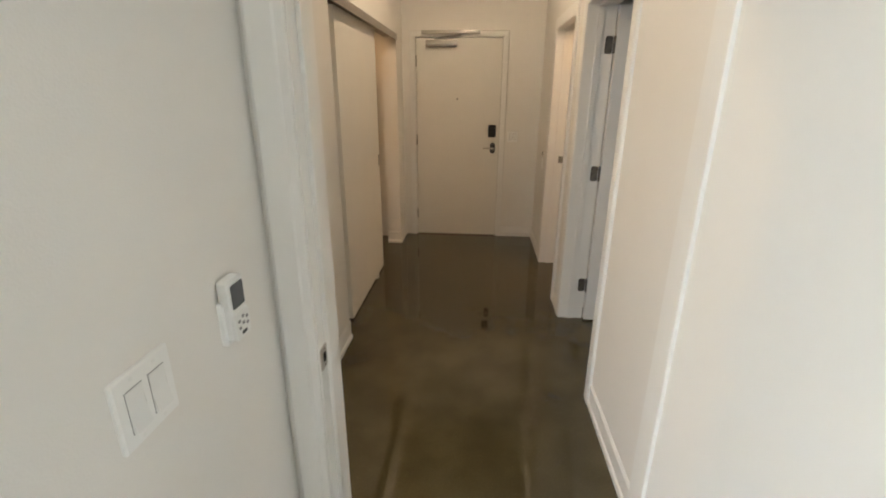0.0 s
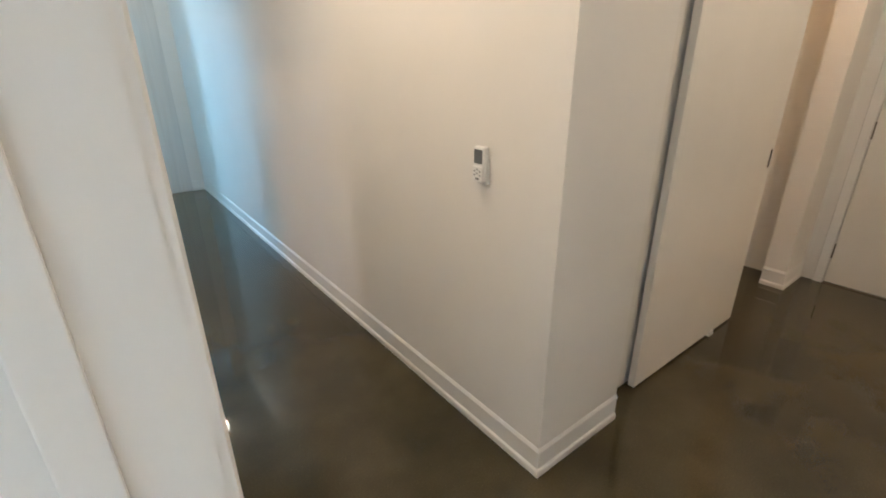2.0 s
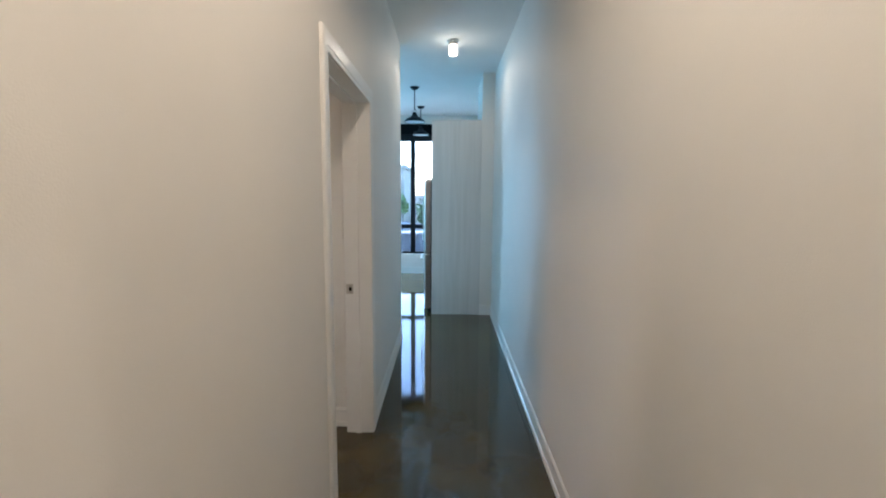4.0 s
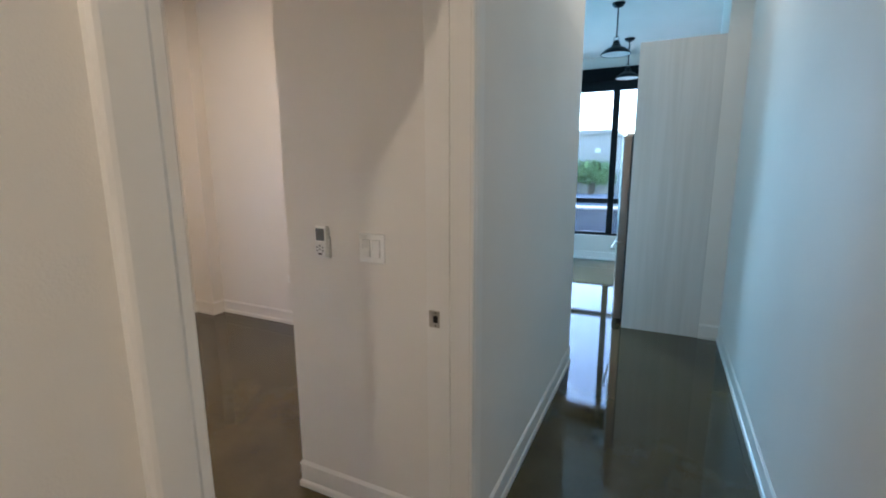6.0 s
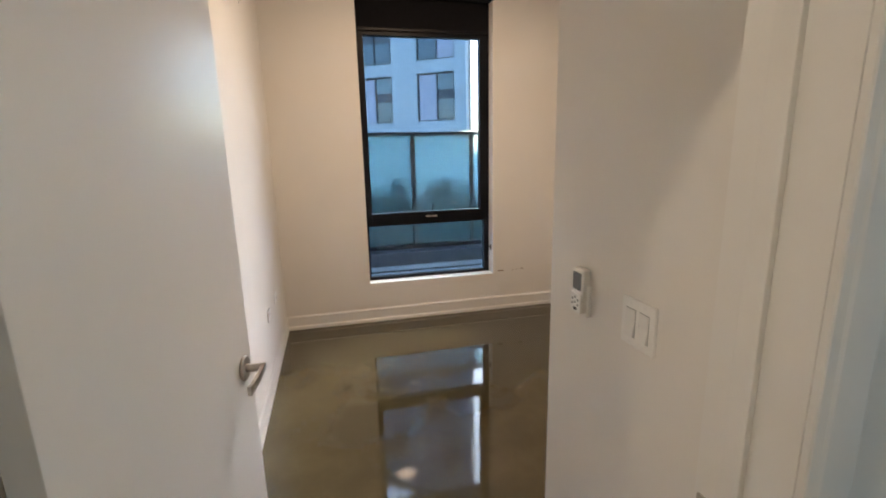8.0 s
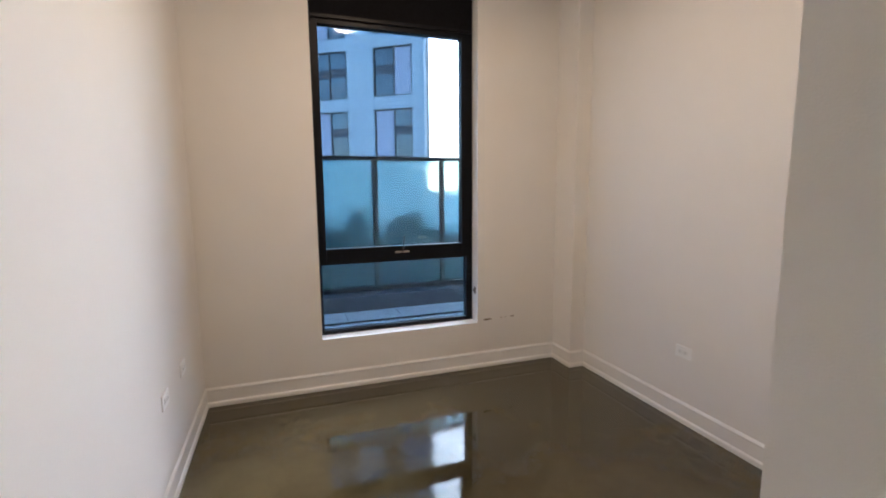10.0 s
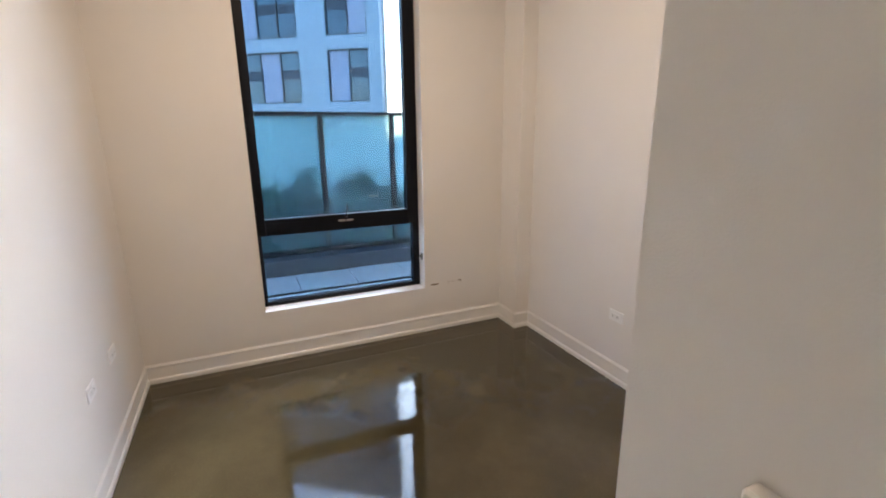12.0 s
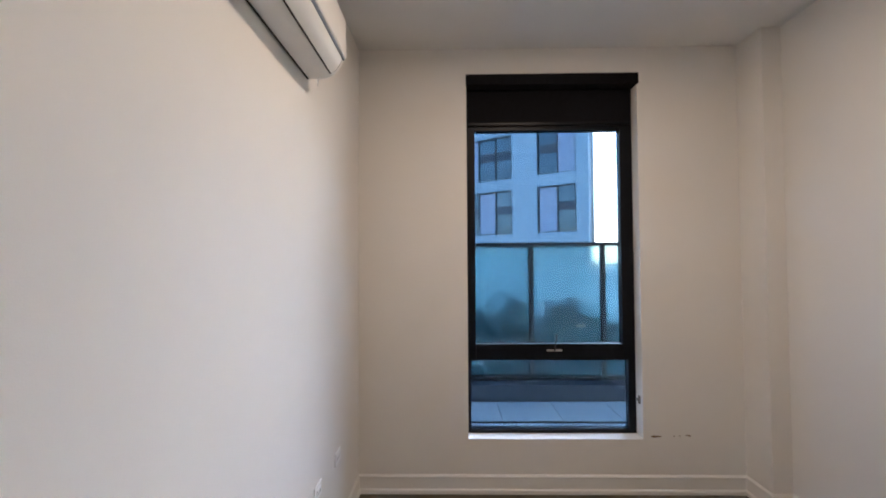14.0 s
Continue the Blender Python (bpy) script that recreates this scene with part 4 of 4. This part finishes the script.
for y in ys:
    p = part("post", box(-0.028, 0.028, y - 0.028, y + 0.028, 0.187, 1.790, 0.003), BRAIL, rail)
    part("base_plate", box(-0.055, 0.055, y - 0.06, y + 0.06, 0.1855, 0.197, 0.003), mat("galvanised_plate", (0.3, 0.31, 0.32), 0.4, 0.8) if y == ys[0] else bpy.data.materials["galvanised_plate"], p)
for a, b in zip(ys, ys[1:]):
    part("glass_panel", box(-0.006, 0.006, a + 0.030, b - 0.030, 0.255, 1.788), FROST, rail, "frosted glass panel").visible_shadow = False
t = thing("glass_label", pose(-5.992, 4.04, 0.835), "small pale sticker on a frosted balcony panel", "sticker")
part("sheet", box(0.0, 0.001, -0.055, 0.055, -0.013, 0.013), mat("pale_sticker", (0.75, 0.68, 0.48), 0.6), t)

setting("planter_bed", box(-7.6, -6.15, BY0, BY1, -0.3, 0.21), SOIL)


def shrub(x, y, height, seed, spread=0.38, leaf=0.10):
    rnd = random.Random(seed)
    t = thing("shrub", pose(x, y, 0.21), "dark green leafy shrub behind the frosted balcony glass", "shrub", "balcony shrubs")
    bm = bmesh.new()
    tips = []
    for k in range(6):
        a = rnd.uniform(0, 2 * math.pi)
        r = spread * rnd.uniform(0.2, 1.0)
        h = height * rnd.uniform(0.55, 1.0)
        pts = [(0, 0, 0), (0.07, r * 0.4 * math.sin(a), h * 0.5), (0.145 + 0.1 * r * math.cos(a), r * math.sin(a), h)]
        pipe(bm, pts, 0.010, 5)
        tips.append(pts)
    part("stems", bm, STEM, t)
    bm = bmesh.new()
    for k in range(640):
        pts = rnd.choice(tips)
        f = rnd.uniform(0.15, 1.0)
        p = Vector(pts[1]).lerp(Vector(pts[2]), f) if rnd.random() < 0.75 else Vector(pts[0]).lerp(Vector(pts[1]), f)
        p += Vector((rnd.gauss(0, 0.03), rnd.gauss(0, 0.09), rnd.gauss(0, 0.06)))
        p.x = min(p.x, 0.17)
        q = Euler((rnd.uniform(0, 6.3), rnd.uniform(0, 6.3), rnd.uniform(0, 6.3))).to_matrix()
        s = leaf * rnd.uniform(0.6, 1.3)
        vs = [bm.verts.new(p + q @ Vector(c) * s) for c in ((-0.5, 0, 0), (0, 0.28, 0.05), (0.6, 0, 0), (0, -0.28, 0.05))]
        bm.faces.new(vs)
    part("leaves", bm, LEAF, t)
    return t


for k, (y, h) in enumerate(((1.2, 0.60), (1.6, 0.66), (2.02, 0.58), (2.45, 0.64), (2.73, 0.76), (2.97, 0.64), (3.20, 0.91), (3.38, 0.62), (3.60, 0.46), (3.76, 0.80), (3.91, 0.80), (4.17, 0.68), (4.42, 0.54), (4.8, 0.66), (5.3, 0.6), (5.9, 0.62))):
    shrub(-6.20, y, h + 0.12, k + 1, 0.10, 0.115)

# ---- tower opposite the bedroom ----
A, Bp = Vector((-24.0, 9.137, 0)), Vector((-25.3, 7.337, 0))
du = (Bp - A).normalized()
angle = math.degrees(math.atan2(du.y, du.x))
GZ = -4.6
tower = thing("apartment_tower", pose(A.x + 0.15 * du.x, A.y + 0.15 * du.y, 0, 0, 0, angle), "pale blue-grey panelled apartment tower with dark framed windows", "building")
# in its own axes x runs along the facade and y points out of it
u0, u1, ztop = -0.65, 24.0, 20.9
cols = [(0.0, 2.20, (1.04,)), (3.74, 7.11, (1.10, 2.25)), (9.0, 11.2, (1.04,)), (12.9, 16.2, (1.10, 2.25)), (18.0, 20.2, (1.04,))]
rows = [3.20 + 3.175 * k for k in range(5)]
SIDE = -1 if (du.cross(Vector((0, 0, 1)))).dot(Vector((1, -0.5, 0))) > 0 else 1
bm = bmesh.new()


def fy(d):
    return d * (1 if SIDE > 0 else -1)


def fcube(bm, a, b, d0, d1, z0, z1):
    y0, y1 = sorted((fy(d0), fy(d1)))
    cube(bm, a, b, y0, y1, z0, z1)


def fbox(*span):
    b = bmesh.new()
    fcube(b, *span)
    return b


# d is the depth: 0 at the face, positive out to the viewer
edges = sorted({u0, u1, *[c[0] for c in cols], *[c[1] for c in cols]})
for a, b in zip(edges, edges[1:]):
    col = any(abs(a - c[0]) < 1e-6 for c in cols)
    if not col:
        fcube(bm, a, b, -0.35, 0.0, 2.62, ztop)
    else:
        at = 2.62
        for r in rows:
            fcube(bm, a, b, -0.35, 0.0, at, r)
            at = r + 2.53
        fcube(bm, a, b, -0.35, 0.0, at, ztop)
part("wall", bm, FACADE, tower, "pale facade panels")
bm = bmesh.new()
for r in rows:
    for z in (r - 0.12, r + 2.53 + 0.10):
        fcube(bm, u0, u1, 0.0, 0.006, z, z + 0.02)
for c in cols:
    for u in (c[0] - 0.55, c[1] + 0.50):
        fcube(bm, u, u + 0.02, 0.0, 0.006, 2.62, ztop)
part("panel_joints", bm, FACJOINT, tower)
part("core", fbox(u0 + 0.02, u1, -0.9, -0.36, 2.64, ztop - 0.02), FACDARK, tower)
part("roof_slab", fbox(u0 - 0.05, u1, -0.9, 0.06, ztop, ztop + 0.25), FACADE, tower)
# the lower storey's shade is put into its wall and soffit colour
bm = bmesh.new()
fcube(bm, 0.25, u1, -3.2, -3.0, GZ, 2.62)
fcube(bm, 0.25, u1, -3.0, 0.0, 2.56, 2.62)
part("recess_wall", bm, FACDARK, tower, "recessed lower storey with its shade painted in as a dark colour")
for u in (2.19, 6.2, 10.2):
    part("downlight", fbox(u - 0.12, u + 0.12, -0.6, -0.4, 2.40, 2.55), BLIND, tower)
for u in (0.7, 5.4, 10.4, 15.4):
    part("column", fbox(u, u + 0.4, -2.6, -2.2, GZ, 2.56), CURB, tower)
for ci, (a, b, mulls) in enumerate(cols):
    for ri, r in enumerate(rows):
        q = fbox(a, a + 0.07, -0.2, -0.05, r, r + 2.53)
        fcube(q, b - 0.07, b, -0.2, -0.05, r, r + 2.53)
        fcube(q, a + 0.07, b - 0.07, -0.2, -0.05, r, r + 0.07)
        fcube(q, a + 0.07, b - 0.07, -0.2, -0.05, r + 2.46, r + 2.53)
        for m in mulls:
            fcube(q, a + m - 0.03, a + m + 0.03, -0.2, -0.05, r + 0.07, r + 2.46)
        w = part("window", q, BRAIL, tower)
        stops = [a + 0.07] + [a + m for m in mulls] + [b - 0.07]
        for k, (p, q) in enumerate(zip(stops, stops[1:])):
            drawn = k == 1
            if len(mulls) == 2 and ri % 2 == 1:
                drawn = k == 2
            if len(mulls) == 1 and ri % 2 == 1:
                drawn = k == 0
            part("pane", fbox(p + 0.02, q - 0.02, -0.14, -0.12, r + 0.07, r + 2.46), BLIND if drawn else FACGLASS, w)
            # dark sheet just before the glass, painting the shade of the room behind
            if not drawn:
                part("painted_room_shadow", fbox(p + 0.02, q - 0.02, -0.119, -0.115, r + 1.15, r + 1.65), FACDARK, w)

# ---- view beyond the living room ----


def block(name, x0, x1, y0, y1, z0, z1, material, label, roofmat=None, rows_=(), cols_=()):
    t = thing(name, pose((x0 + x1) / 2, y0, 0), label, "building")
    w = (x1 - x0) / 2
    part("wall", box(-w, w, 0, y1 - y0, z0, z1), material, t)
    part("roof", box(-w - 0.1, w + 0.1, -0.1, y1 - y0, z1, z1 + 0.25), roofmat or material, t)
    for z in rows_:
        for x in cols_:
            f = part("window", box(x - x0 - w - 0.6, x - x0 - w + 0.6, -0.04, 0.02, z, z + 1.3), BRAIL, t)
            part("pane", box(x - x0 - w - 0.52, x - x0 - w + 0.52, -0.06, -0.041, z + 0.08, z + 1.22), FACGLASS, f)
    return t


block("beige_building", -14.0, -2.25, 30.0, 40.0, GZ, 3.2, BEIGE, "plain beige building beyond the living room window", None, (-1.4,), (-12, -9))
t = thing("wall_lamp", pose(-3.0, 29.98, 2.3), "small white fitting on the beige building", "wall lamp")
part("body", box(-0.2, 0.1, -0.25, 0.0, -0.15, 0.12, 0.03), PLASTIC, t)
block("low_building", -16.0, -1.9, 24.0, 29.0, GZ, -0.45, SLATE, "low grey building with a metal roof", SLATE, (-2.8,), (-13, -10, -7, -4))
block("far_building", -1.0, 14.0, 70.0, 80.0, GZ, 4.6, BEIGE, "distant pale stucco building behind the trees", None, (-1.0, 2.0), (1, 4, 7, 10))
setting("living_terrace", box(XW - 0.5, 3.0, YLW + 0.251, 10.8, -0.3, -0.03), PAVER)
setting("living_parapet", box(XW - 0.5, 3.0, 10.8, 11.0, -0.3, 0.62, 0.01), SLATE)
setting("living_parapet_cap", box(XW - 0.5, 3.0, 10.74, 11.06, 0.62, 0.66, 0.005), PLASTIC)


def tree(x, y, base, height, radius, seed):
    rnd = random.Random(seed)
    t = thing("tree", pose(x, y, base), "leafy green street tree between the buildings", "tree", "street trees")
    bm = bmesh.new()
    loft(bm, [[(r * math.cos(a) + 0.05 * math.sin(z), r * math.sin(a), z) for a in [2 * math.pi * i / 8 for i in range(8)]] for r, z in ((0.22, 0), (0.16, height * 0.3), (0.10, height * 0.6), (0.04, height * 0.85))])
    part("trunk", bm, STEM, t)
    bm = bmesh.new()
    blobs = []
    for k in range(14):
        a, r = rnd.uniform(0, 6.3), radius * rnd.uniform(0.1, 0.8)
        c = Vector((r * math.cos(a), r * math.sin(a), height * rnd.uniform(0.5, 0.95)))
        blobs.append((c, radius * rnd.uniform(0.25, 0.5)))
        pipe(bm, [(0, 0, height * 0.4), tuple(c * 0.6 + Vector((0, 0, height * 0.2))), tuple(c)], 0.04, 5)
    part("limbs", bm, STEM, t)
    bm = bmesh.new()
    for k in range(2600):
        c, r = rnd.choice(blobs)
        v = Vector((rnd.gauss(0, 1), rnd.gauss(0, 1), rnd.gauss(0, 0.8))).normalized() * r * rnd.uniform(0.5, 1.1)
        q = Euler((rnd.uniform(0, 6.3), rnd.uniform(0, 6.3), 0)).to_matrix()
        s = rnd.uniform(0.10, 0.22)
        bm.faces.new([bm.verts.new(c + v + q @ Vector(p) * s) for p in ((-0.5, 0, 0), (0, 0.4, 0.1), (0.6, 0, 0), (0, -0.4, 0.1))])
    part("crown", bm, CROWN, t)
    return t


tree(-3.2, 29.0, -0.2, 1.6, 1.3, 1)
tree(-5.2, 29.2, -0.2, 1.8, 1.4, 2)
tree(0.3, 34.0, GZ, 6.2, 2.2, 3)
tree(-22.5, 24.0, GZ, 7.0, 2.8, 4)

# ---- ground and own house ----
bm = bmesh.new()
bmesh.ops.create_grid(bm, x_segments=8, y_segments=8, size=2500)
g = setting("ground", bm, GROUND)
g.location.z = GZ
wall("wall_outer", -0.4, 9.15, -3.45, -3.24, 0, 3.3)
wall("wall_outer", 9.0, 9.15, -3.24, 9.15, 0, 3.3)
wall("wall_outer", 1.3, 9.0, YLW, 9.15, 0, 3.3)
setting("storey_below", box(XW - 0.24, 9.1, -3.4, 9.15, GZ, -0.26), BEIGE)
setting("roof_above", box(XW - 0.24, 9.1, -3.4, 9.15, 3.40, 3.9), BEIGE)

# ---- pavers ----
pv = setting("balcony_paving", box(BX0 + 0.272, BX1 - 0.002, BY0, BY1, -0.0445, -0.030), CURB)
shared = None
k = 0
for ix in range(3):
    for iy in range(-5, 8):
        bx, by = -5.030 - 0.842 * (1 - ix), 3.005 + 0.610 * iy
        x0, x1 = max(bx, -5.788), min(bx + 0.842, BX1 - 0.003)
        y0, y1 = by, by + 0.610
        if y0 < BY0 or y1 > BY1 or x1 - x0 < 0.1:
            continue
        ob = link("paver", box(x0 + 0.0035, x1 - 0.0035, y0 + 0.0035, y1 - 0.0035, -0.028, 0.0 + 0.0006 * ((ix * 7 + iy * 3) % 4), 0.002, 1), PAVER)
        ob.parent = pv
